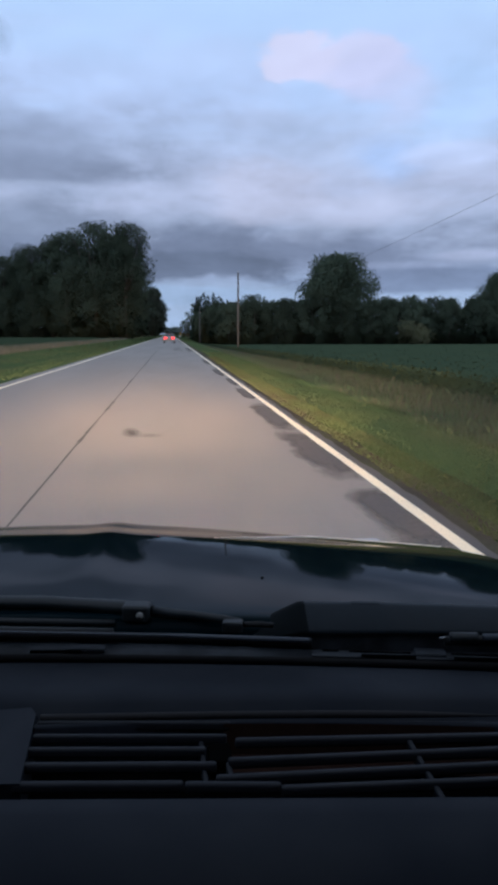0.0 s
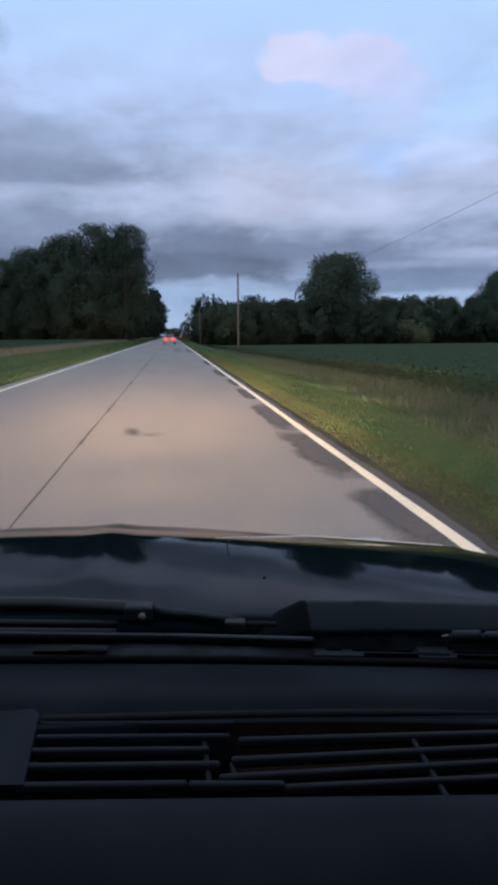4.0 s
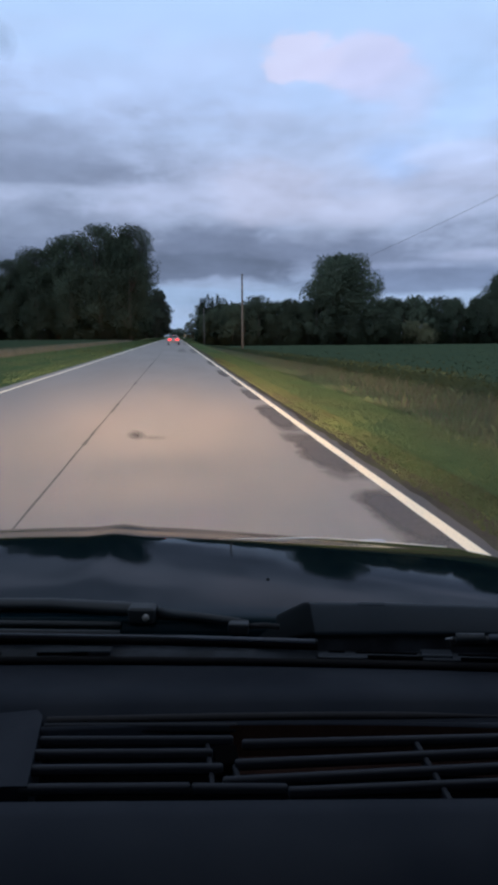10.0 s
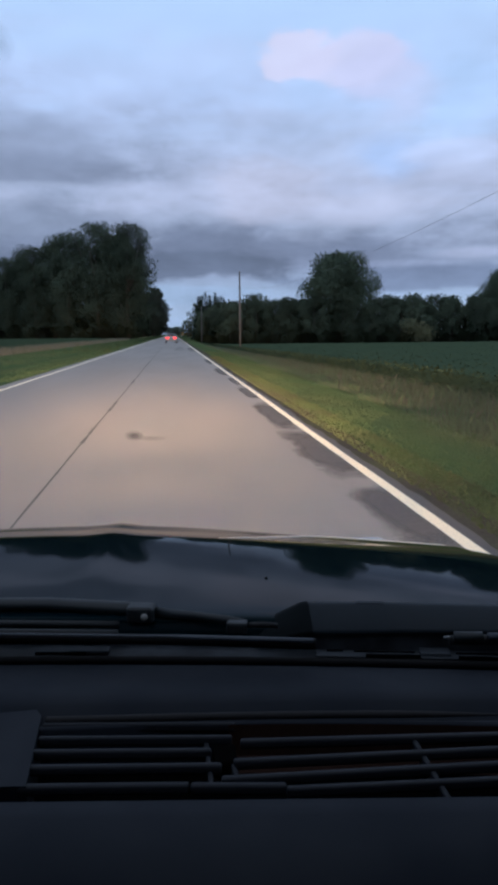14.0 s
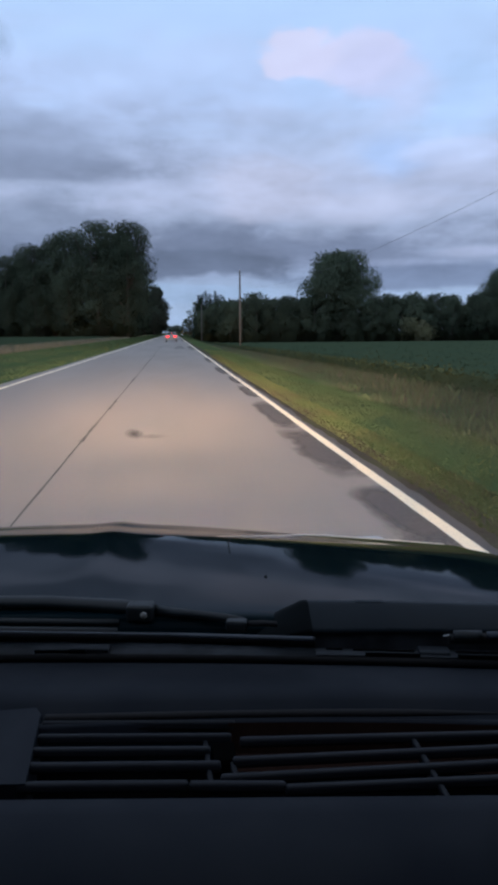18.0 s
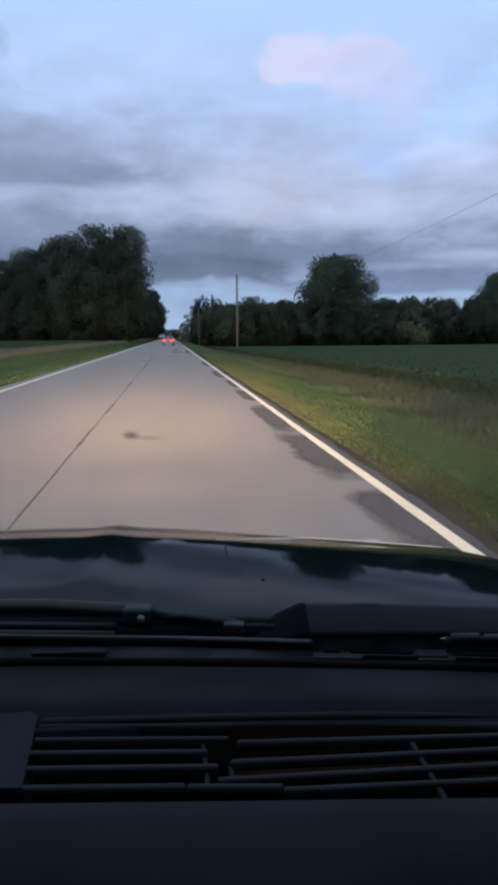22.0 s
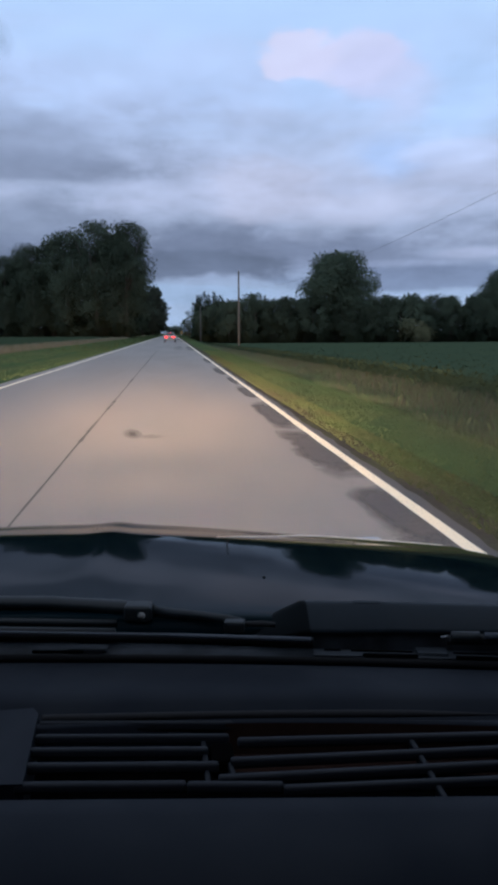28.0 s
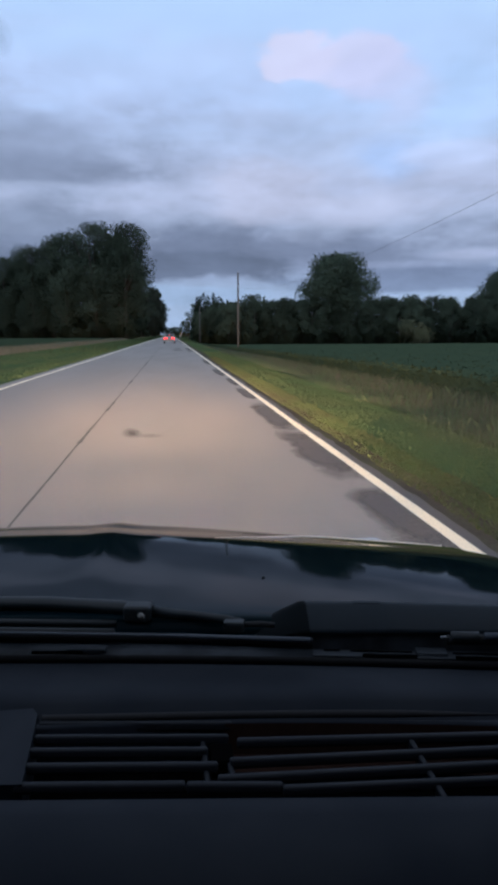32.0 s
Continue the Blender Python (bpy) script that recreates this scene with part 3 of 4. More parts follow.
def crop(name, x0, x1, y0, y1, height, material, label, category, seed, leaves, leaf, top_material=None):
    """A field: a dense body with a bumpy top, and loose leaves over it and along its edges."""
    r = np.random.default_rng(seed)
    ux = np.unique(np.concatenate([np.arange(x0, min(x1, x0 + 25), 0.8), np.linspace(min(x1, x0 + 25), x1, 25)]))
    uy = np.linspace(y0, y1, 160)
    mx, my = np.meshgrid(ux, uy)
    mz = height * 0.9 + r.normal(0, height * 0.05, mx.shape)
    mz[:, 0], mz[:, -1], mz[0], mz[-1] = -0.1, -0.1, -0.1, -0.1
    mz += ground_height(mx, my)
    mx[1:-1, 1] = x0 + 0.1 + r.normal(0, 0.05, len(uy) - 2)
    im = np.arange(mx.size).reshape(mx.shape)
    body = sheet(name, np.stack([mx, my, mz], -1).reshape(-1, 3), np.stack([im[:-1, :-1], im[:-1, 1:], im[1:, 1:], im[1:, :-1]], -1).reshape(-1, 4), material)
    tagged(body, label, category, kind="stuff")
    n = leaves
    x = x0 + (x1 - x0) * r.uniform(0, 1, n) ** 3
    y = y0 + (y1 - y0) * r.uniform(0, 1, n) ** 1.3
    z = height * r.uniform(0.80, 1.12, n)
    edge = r.uniform(0, 1, n) < 0.3
    x, z = np.where(edge, x0 + r.normal(0, 0.12, n), x), np.where(edge, height * r.uniform(0.05, 1.05, n), z)
    c = np.stack([x, y, z + ground_height(x, y)], -1)
    a, b = r.normal(0, 1, (n, 3)) * (1, 1, 0.35), r.normal(0, 1, (n, 3)) * (1, 1, 0.35)
    a /= np.linalg.norm(a, axis=1)[:, None]
    b -= a * np.sum(a * b, axis=1)[:, None]
    b /= np.linalg.norm(b, axis=1)[:, None]
    size = leaf * r.uniform(0.6, 1.4, (n, 1))
    v = np.stack([c - a * size, c - b * size * 0.6, c + a * size, c + b * size * 0.6], 1).reshape(-1, 3)
    k = np.arange(n)[:, None] * 4
    sheet("leaf_layer", v, np.concatenate([k, k + 1, k + 2, k + 3], 1), top_material or material, body)
    return body


crop("soybean_field", 7.9, 170, -12, 226, 0.62, SOY, "dark green soybean field in full leaf", "crop", 21, 62000, 0.05)
crop("soybean_field", -170, -15.2, 30, 215, 0.5, SOY, "dark green soybean field in full leaf", "crop", 22, 12000, 0.09)
corn = crop("corn_field", 11.5, 190, 452, 800, 2.1, CORN, "tall green corn field with brown tassels", "crop", 23, 26000, 0.28, TASSEL)

# ---- trees ----


def crown_cards(centres, radii, per, leaf, seed, squash=0.85, fill=0.25):
    """Leaf clumps scattered over and inside a heap of balls."""
    r = np.random.default_rng(seed)
    out = []
    for c, rad in zip(centres, radii):
        n = int(per * rad * rad)
        d = r.normal(0, 1, (n, 3))
        d /= np.linalg.norm(d, axis=1)[:, None]
        far = np.where(r.uniform(0, 1, n) < fill, r.uniform(0.2, 0.8, n), r.normal(0.93, 0.16, n))
        out.append(np.array(c) + d * (far * rad)[:, None] * np.array([1, 1, squash]))
    p = np.concatenate(out)
    n = len(p)
    a, b = r.normal(0, 1, (n, 3)), r.normal(0, 1, (n, 3))
    a /= np.linalg.norm(a, axis=1)[:, None]
    b = np.cross(a, b)
    b /= np.linalg.norm(b, axis=1)[:, None]
    s = leaf * r.uniform(0.5, 1.5, (n, 1))
    droop = np.array([0, 0, -0.35]) * s
    v = np.stack([p - a * s, p - b * s * 0.6, p + a * s + droop, p + b * s * 0.6], 1).reshape(-1, 3)
    k = np.arange(n)[:, None] * 4
    return v, np.concatenate([np.concatenate([k, k + 1, k + 2], 1), np.concatenate([k, k + 2, k + 3], 1)])


def broadleaf(name, height, width, seed, leaf_mat, bark, label, low=0.2, balls=22, leaf=0.42, per=34, column=1.0, peak=0.75, fullness=0.6):
    """A broad-leaved tree: tapered trunk, limbs, and a crown of many leaf clumps."""
    r = np.random.default_rng(seed)
    tree = rooted(name, label, "tree")
    trunk_r = height * 0.018 + 0.08
    lean = r.normal(0, 0.02 * height, 2)
    spine = [(lean[0] * s * s, lean[1] * s * s, height * 0.85 * s - 0.15 * (s == 0)) for s in np.linspace(0, 1, 8)]
    bm = tube(spine, [trunk_r * (1.25 if i == 0 else 1 - 0.88 * i / 7) for i in range(8)], 9)
    part("trunk", bm, bark, tree, smooth=True)
    centres, radii = [], []
    for k in range(balls):
        s = low + (1 - low) * (k + 0.5) / balls
        shape = math.sin(math.pi * min(max((s - low) / (1 - low), 0.02), 0.98) ** peak) ** fullness
        a = k * 2.4 + r.uniform(-0.5, 0.5)
        d = width / 2 * shape * r.uniform(0.2, 0.88) * column
        rad = width * r.uniform(0.11, 0.19) * (0.7 + 0.3 * shape)
        centres.append((lean[0] * s * s + d * math.cos(a), lean[1] * s * s + d * math.sin(a), min(height * s, height - rad * 0.8)))
        radii.append(rad)
    for k in range(0, balls, 5):
        s = max(low * 0.75, centres[k][2] / height * 0.62)
        foot = Vector((lean[0] * s * s, lean[1] * s * s, height * s * 0.85))
        end = Vector(centres[k])
        mid = foot.lerp(end, 0.5) + Vector((0, 0, -0.03 * height))
        part("limb", tube([foot, mid, end], [trunk_r * 0.42, trunk_r * 0.28, trunk_r * 0.08], 6), bark, tree, smooth=True)
    v, f = crown_cards(centres, radii, per, leaf, seed)
    sheet("crown", v, f, leaf_mat, tree)
    return tree


def spruce(name, height, width, seed, label, ragged=0.25):
    """A conifer: straight trunk and tiers of drooping boughs."""
    r = np.random.default_rng(seed)
    tree = rooted(name, label, "tree")
    part("trunk", tube([(0, 0, -0.15), (0, 0, height * 0.5), (0, 0, height * 0.98)], [height * 0.018 + 0.04, height * 0.010 + 0.02, 0.015], 8), BARK, tree, smooth=True)
    pts, out = [], []
    tiers = int(height / 0.5)
    for t in range(tiers):
        s = (t + 0.6) / tiers
        reach = width / 2 * (1 - s) ** 0.55 * (1 + ragged * r.normal(0, 0.5)) + 0.12
        for b in range(max(5, int(11 * (1 - s)) + 3)):
            a, rr = r.uniform(0, 2 * math.pi), reach * r.uniform(0.7, 1.12)
            n = max(3, int(rr * 5))
            along = np.linspace(0.15, 1, n)
            z = height * (0.04 + 0.96 * s) - 0.28 * rr * along + 0.10 * rr * along ** 3
            pts.append(np.stack([np.cos(a) * rr * along, np.sin(a) * rr * along, z], -1) + r.normal(0, 0.08, (n, 3)))
    p = np.concatenate(pts)
    n = len(p)
    a = r.normal(0, 1, (n, 3)) * np.array([1, 1, 0.45])
    a /= np.linalg.norm(a, axis=1)[:, None]
    b = np.cross(a, r.normal(0, 1, (n, 3)))
    b /= np.linalg.norm(b, axis=1)[:, None]
    s = 0.30 * r.uniform(0.6, 1.4, (n, 1))
    v = np.stack([p - a * s, p - b * s * 0.5, p + a * s + np.array([0, 0, -0.12]), p + b * s * 0.5], 1).reshape(-1, 3)
    k = np.arange(n)[:, None] * 4
    sheet("boughs", v, np.concatenate([np.concatenate([k, k + 1, k + 2], 1), np.concatenate([k, k + 2, k + 3], 1)]), NEEDLE, tree)
    return tree


def shrub(name, height, width, seed, leaf_mat, label):
    r = np.random.default_rng(seed)
    bush = rooted(name, label, "shrub")
    part("stem", tube([(0, 0, -0.1), (0.05, 0, height * 0.4), (0.1, 0.1, height * 0.7)], [0.08, 0.06, 0.03], 6), BARK, bush)
    c = [(r.normal(0, width * 0.22), r.normal(0, width * 0.22), height * r.uniform(0.25, 0.72)) for _ in range(9)]
    v, f = crown_cards(c, [width * r.uniform(0.2, 0.3) for _ in c], 60, 0.22, seed)
    v[:, 2] = np.maximum(v[:, 2], 0.0)
    sheet("crown", v, f, leaf_mat, bush)
    return bush


COTTONWOOD = [broadleaf("cottonwood", 32, 19, 31 + k, LEAF, BARK, "tall dark green cottonwood with a dense rounded crown", 0.05, 70, 0.22, 56, peak=1.25, fullness=0.42) for k in range(3)]
MAPLE = [broadleaf("maple", 25, 17, 41 + k, LEAF_DARK, BARK, "big dark maple overhanging the road", 0.08, 44, 0.5, 20) for k in range(2)]
WOOD = [broadleaf("woodland_tree", 12, 10, 51 + k, LEAF, BARK, "dark leafy tree at the edge of the wood", 0.04, 30, 0.21, 76, peak=0.9, fullness=0.55) for k in range(4)]
FAR_WOOD = [broadleaf("woodland_tree", 12, 10, 55 + k, LEAF, BARK, "dark leafy tree of a distant wood", 0.04, 26, 0.5, 16) for k in range(3)]
ROUND = broadleaf("lone_tree", 26.5, 25, 61, LEAF, BARK, "tall round-crowned tree standing above the wood", 0.40, 50, 0.27, 60, peak=0.72, fullness=0.72)
SPRUCE = [spruce("spruce", 20, 7.4, 71 + k, "tall dark spruce in a tight roadside group") for k in range(3)]
SILVER_MAPLE = broadleaf("silver_maple", 19, 13, 81, LEAF, PALE_BARK, "open-crowned tree with pale trunk and limbs", 0.38, 20, 0.36, 26)
SHRUB = [shrub("shrub", 3.2, 4.5, 91 + k, (LEAF, LEAF_DARK)[k % 2], "low leafy shrub under the trees") for k in range(3)]
used = set()


def plant(model, x, y, scale=1.0, turn=0.0, group="", label=""):
    """Puts a tree at a place: the model itself the first time, then copies."""
    m = pose(x, y, float(ground_height(np.array(x), y)) + 0.0, 0, 0, turn) @ Matrix.Scale(scale, 4)
    if model.name not in used:
        used.add(model.name)
        model.matrix_basis = m
        ob = model
    else:
        base = model.scale.copy()
        ob = copy_thing(model, pose(x, y, float(ground_height(np.array(x), y)), 0, 0, turn) @ Matrix.Scale(scale / base[0], 4))
    return tagged(ob, label, group=group)


dice = random.Random(7)
# the tall wood on the left of the road, climbing towards it
for x, y, h in ((-13.0, 214, 32.5), (-22, 221, 33.5), (-31, 224, 31), (-41, 226, 27.5), (-50, 230, 24.5), (-60, 232, 20), (-70, 236, 19), (-17, 227, 31), (-36, 230, 29), (-46, 235, 24), (-55, 238, 21), (-65, 240, 20), (-14.5, 223, 30), (-84, 245, 20), (-100, 240, 21)):
    plant(COTTONWOOD[dice.randrange(3)], x, y, h / 32, dice.uniform(0, 360), "tall wood beside the road")
for k in range(9):
    plant(FAR_WOOD[k % 3], -17 - 8.5 * k + dice.uniform(-2, 2), 246 + dice.uniform(-2, 3), 2.25 - 0.1 * k, dice.uniform(0, 360), "tall wood beside the road")
for k in range(16):
    plant(SHRUB[k % 3], -14 - 5.2 * k + dice.uniform(-1, 1), 207 + 0.9 * k + dice.uniform(-2, 2), dice.uniform(0.9, 1.6), dice.uniform(0, 360), "undergrowth of the tall wood")
# trees farther along on the same side
for k in range(9):
    plant(FAR_WOOD[dice.randrange(3)], -14 - dice.uniform(0, 26), 268 + 9 * k, dice.uniform(0.8, 1.3), dice.uniform(0, 360), "trees along the left of the road")
for x, y, h in ((-24, 318, 15), (-30, 324, 17), (-19, 330, 12)):
    plant(SPRUCE[dice.randrange(3)], x, y, h / 20, dice.uniform(0, 360), "spruces on the lawn")
for k in range(10):
    plant(MAPLE[k % 2], -10.8 - (k % 3) * 7 - dice.uniform(0, 1.5), 430 + 11 * k, dice.uniform(0.9, 1.12), dice.uniform(0, 360), "row of big maples")
for k in range(14):
    plant(FAR_WOOD[dice.randrange(3)], -16 - dice.uniform(0, 60), 640 + 8 * k, dice.uniform(1.0, 1.5), dice.uniform(0, 360), "trees along the left of the road")
# the wood behind the soybean field on the right
for k in range(36):
    plant(WOOD[dice.randrange(4)], 17 + 4.1 * k + dice.uniform(-1.5, 1.5), 232 + dice.uniform(-3, 4) + 0.07 * k, dice.uniform(1.02, 1.36), dice.uniform(0, 360), "wood behind the field")
for k in range(22):
    plant(WOOD[dice.randrange(4)], 20 + 7.0 * k + dice.uniform(-2, 2), 246 + dice.uniform(-3, 6), dice.uniform(1.22, 1.42), dice.uniform(0, 360), "wood behind the field")
for k in range(15):
    plant(FAR_WOOD[k % 3], 18 + 10 * k + dice.uniform(-2, 2), 254 + dice.uniform(-2, 2), dice.uniform(1.2, 1.34), dice.uniform(0, 360), "wood behind the field")
for k in range(34):
    plant(SHRUB[k % 3], 14 + 4.0 * k + dice.uniform(-2, 2), 227 + dice.uniform(-1, 1), dice.uniform(0.9, 1.5), dice.uniform(0, 360), "undergrowth behind the field")
GOLDEN = leaf_material("yellowing_leaf", (0.175, 0.185, 0.105), (0.19, 0.185, 0.105), 3.0)
plant(shrub("pale_bush", 7.6, 9.5, 97, GOLDEN, "rounded pale yellow-green bush before the wood"), 78.0, 223.0, 1.12, 0, "")
plant(ROUND, 54, 238, 1.11, 20, "")
plant(ROUND, 115, 243, 0.94, 160, "tall trees above the wood")
plant(COTTONWOOD[2], 134, 248, 0.80, 10, "tall trees above the wood")
# spruces on the right, then a yard with open trees
for x, y, h in ((10.8, 306, 19), (14, 312, 21), (17.5, 305, 20.5), (20.5, 314, 19.5), (23.5, 307, 18), (13, 322, 20), (19, 326, 20), (27, 318, 17), (12.2, 309, 17), (16, 309, 18), (19, 309, 19), (22, 310, 17.5), (12, 316, 19.5), (16, 318, 20), (22, 320, 19), (25, 313, 16)):
    plant(SPRUCE[dice.randrange(3)], x, y, h / 20, dice.uniform(0, 360), "spruce group beside the road")
for x, y, h in ((12.5, 378, 16), (15.5, 384, 17.5), (19, 380, 17), (22, 388, 16)):
    plant(SPRUCE[dice.randrange(3)], x, y, h / 20, dice.uniform(0, 360), "spruce group beside the yard")
for x, y, s in ((13.5, 408, 1.0), (17.5, 436, 0.85), (20, 446, 0.9)):
    plant(SILVER_MAPLE, x, y, s, dice.uniform(0, 360), "open trees of the yard")
plant(SPRUCE[0], 15, 447, 0.45, 0, "")
for k in range(10):
    plant(SHRUB[k % 3], 8.5 + dice.uniform(0, 6), 246 + 6 * k, dice.uniform(0.7, 1.2), dice.uniform(0, 360), "roadside scrub")
for k in range(14):
    plant(WOOD[dice.randrange(4)], 12 + 3.2 * k + dice.uniform(-1, 1), 286 + dice.uniform(-6, 6), dice.uniform(0.92, 1.25), dice.uniform(0, 360), "trees before the spruces")
# far woods at the end of the fields
for k in range(30):
    plant(FAR_WOOD[dice.randrange(3)], 12 + 7.5 * k + dice.uniform(-3, 3), 820 + dice.uniform(0, 30), dice.uniform(1.3, 1.9), dice.uniform(0, 360), "far wood")
for k in range(12):
    plant(FAR_WOOD[dice.randrange(3)], -13 - 8 * k + dice.uniform(-3, 3), 840 + dice.uniform(0, 30), dice.uniform(1.2, 1.7), dice.uniform(0, 360), "far wood")
for k in range(8):
    plant(FAR_WOOD[dice.randrange(3)], -9 + 3.2 * k, 1180 + dice.uniform(0, 60), dice.uniform(0.9, 1.2), dice.uniform(0, 360), "far wood")

# ---- poles and cables ----


def utility_pole(height, cross=False, can=False):
    pole = rooted("utility_pole", "weathered grey wooden utility pole", "utility pole")
    part("post", tube([(0, 0, -0.3), (0, 0, height * 0.5), (0, 0, height)], [0.15, 0.125, 0.10], 12), POLE, pole, smooth=True)
    part("insulator", tube([(0, 0, height), (0, 0, height + 0.08), (0, 0, height + 0.2)], [0.035, 0.05, 0.03], 8), CAN, pole)
    part("bracket", box((0.06, 0.22, 0.16), (0, -0.12, height - 1.7), 0.01), STEEL, pole)
    if cross:
        part("crossarm", box((2.2, 0.09, 0.12), (0, -0.15, height - 0.5), 0.01), POLE, pole)
        for s in (-1, 1):
            part("brace", tube([(0, -0.16, height - 1.2), (s * 0.6, -0.2, height - 0.55)], [0.02, 0.02], 6), STEEL, pole)
            part("insulator", tube([(s, -0.15, height - 0.44), (s, -0.15, height - 0.25)], [0.05, 0.03], 8), CAN, pole)
    if can:
        tank = part("transformer", tube([(0.36, 0, height - 2.0), (0.36, 0, height - 1.95), (0.36, 0, height - 1.15), (0.36, 0, height - 1.1)], [0.16, 0.22, 0.22, 0.16], 14), CAN, pole, "grey transformer can", True)
        part("bushing", tube([(0.36, 0, height - 1.1), (0.36, 0, height - 0.85)], [0.05, 0.03], 8), CAN, tank)
    return pole


POLES = [(8.7, -14, 8.55, 0, 0), (8.7, 95, 9.2, 0, 0), (8.0, 205, 8.9, 0, 0), (8.4, 328, 9.0, 0, 0), (8.5, 397, 9.0, 0, 0), (9.4, 468, 9.2, 0, 1), (7.7, 593, 9.2, 1, 0), (8.0, 705, 9.0, 0, 0)]
for x, y, h, arm, can in POLES:
    at = pose(x, y, float(ground_height(np.array(x), y)))
    ob = utility_pole(h - at.translation.z, arm, can)
    ob.matrix_basis = at
    tagged(ob, "weathered wooden utility pole with a crossarm" if arm else "weathered wooden utility pole with a transformer" if can else "", group="poles along the road")


def cable(a, b, sag, radius, name="power_cable"):
    c = bpy.data.curves.new(name, "CURVE")
    c.dimensions, c.bevel_depth, c.bevel_resolution = "3D", radius, 2
    s = c.splines.new("POLY")
    pts = [Vector(a).lerp(Vector(b), t) + Vector((0, 0, -4 * sag * t * (1 - t))) for t in np.linspace(0, 1, 28)]
    s.points.add(len(pts) - 1)
    for p, q in zip(s.points, pts):
        p.co = (*q, 1)
    c.materials.append(WIRE)
    return tagged(new(name, c), "dark overhead cable sagging between the poles", "cable", group="overhead cables")


for (x0, y0, h0, *_), (x1, y1, h1, *_) in zip(POLES, POLES[1:]):
    cable((x0, y0, h0 - 1.75), (x1, y1, h1 - 1.75), 0.00019 * (y1 - y0) ** 2, 0.0052)
    if y0 > 300:
        cable((x0, y0, h0 + 0.1), (x1, y1, h1 + 0.1), 0.00013 * (y1 - y0) ** 2, 0.008)

# ---- roadside signs and boxes ----
marker = rooted("object_marker_sign", "yellow and black striped object marker on a steel post", "road sign", (3.05, 237, -0.06))
part("post", box((0.05, 0.03, 2.1), (0, 0.02, 0.95), 0.005), STEEL, marker)
plate = part("plate", box((0.30, 0.006, 0.91), (0, 0, 1.62), 0.002), YELLOW, marker, "yellow plate")
for k in range(3):
    part("stripe", box((0.34, 0.004, 0.10), (0, -0.006, 1.38 + 0.25 * k), 0.0, Matrix.Rotation(radians(45), 4, "Y")), BLACK, plate, "black stripe")

yard = rooted("yard_sign", "white yard sign on a wire stand beside the lawn", "sign", (4.4, 372, -0.13))
for s in (-0.2, 0.2):
    part("stake", tube([(s, 0, -0.1), (s, 0, 0.65)], [0.006, 0.006], 6), STEEL, yard)
face = part("board", box((0.70, 0.012, 0.46), (0, -0.012, 0.40), 0.003), BOARD, yard)
part("print_block", box((0.30, 0.004, 0.16), (0.04, -0.02, 0.43), 0.0), INK, face, "grey printed block")
part("print_bar", box((0.50, 0.004, 0.04), (0, -0.02, 0.27), 0.0), INK, face, "grey printed bar")


def mailbox(x, y, colour, label):
    b = rooted("mailbox", label, "mailbox", (x, y, float(ground_height(np.array(x), y))))
    part("post", box((0.1, 0.1, 1.15), (0, 0, 0.5), 0.01), POLE, b)
    prof = [(-0.09, 1.05), (-0.09, 1.2), (-0.06, 1.27), (0, 1.3), (0.06, 1.27), (0.09, 1.2), (0.09, 1.05)]
    bm = bmesh.new()
    ends = [[bm.verts.new((px, py, pz)) for px, pz in prof] for py in (-0.24, 0.24)]
    for k in range(7):
        bm.faces.new((ends[0][k], ends[0][(k + 1) % 7], ends[1][(k + 1) % 7], ends[1][k]))
    bm.faces.new(ends[0]), bm.faces.new(ends[1][::-1])
    bmesh.ops.recalc_face_normals(bm, faces=bm.faces)
    shell = part("box", bm, colour, b)
    part("flag", box((0.008, 0.12, 0.05), (0.1, 0.1, 1.22), 0.0), YELLOW, shell)
    return b


mailbox(-6.0, 400, BOARD, "white mailbox on a wooden post by the road")
mailbox(-5.9, 469, BOARD, "white mailbox with a paper box on a post")
mailbox(-6.2, 587, BLACK, "black mailbox on a wooden post by the lawn")

# ---- the car ahead ----


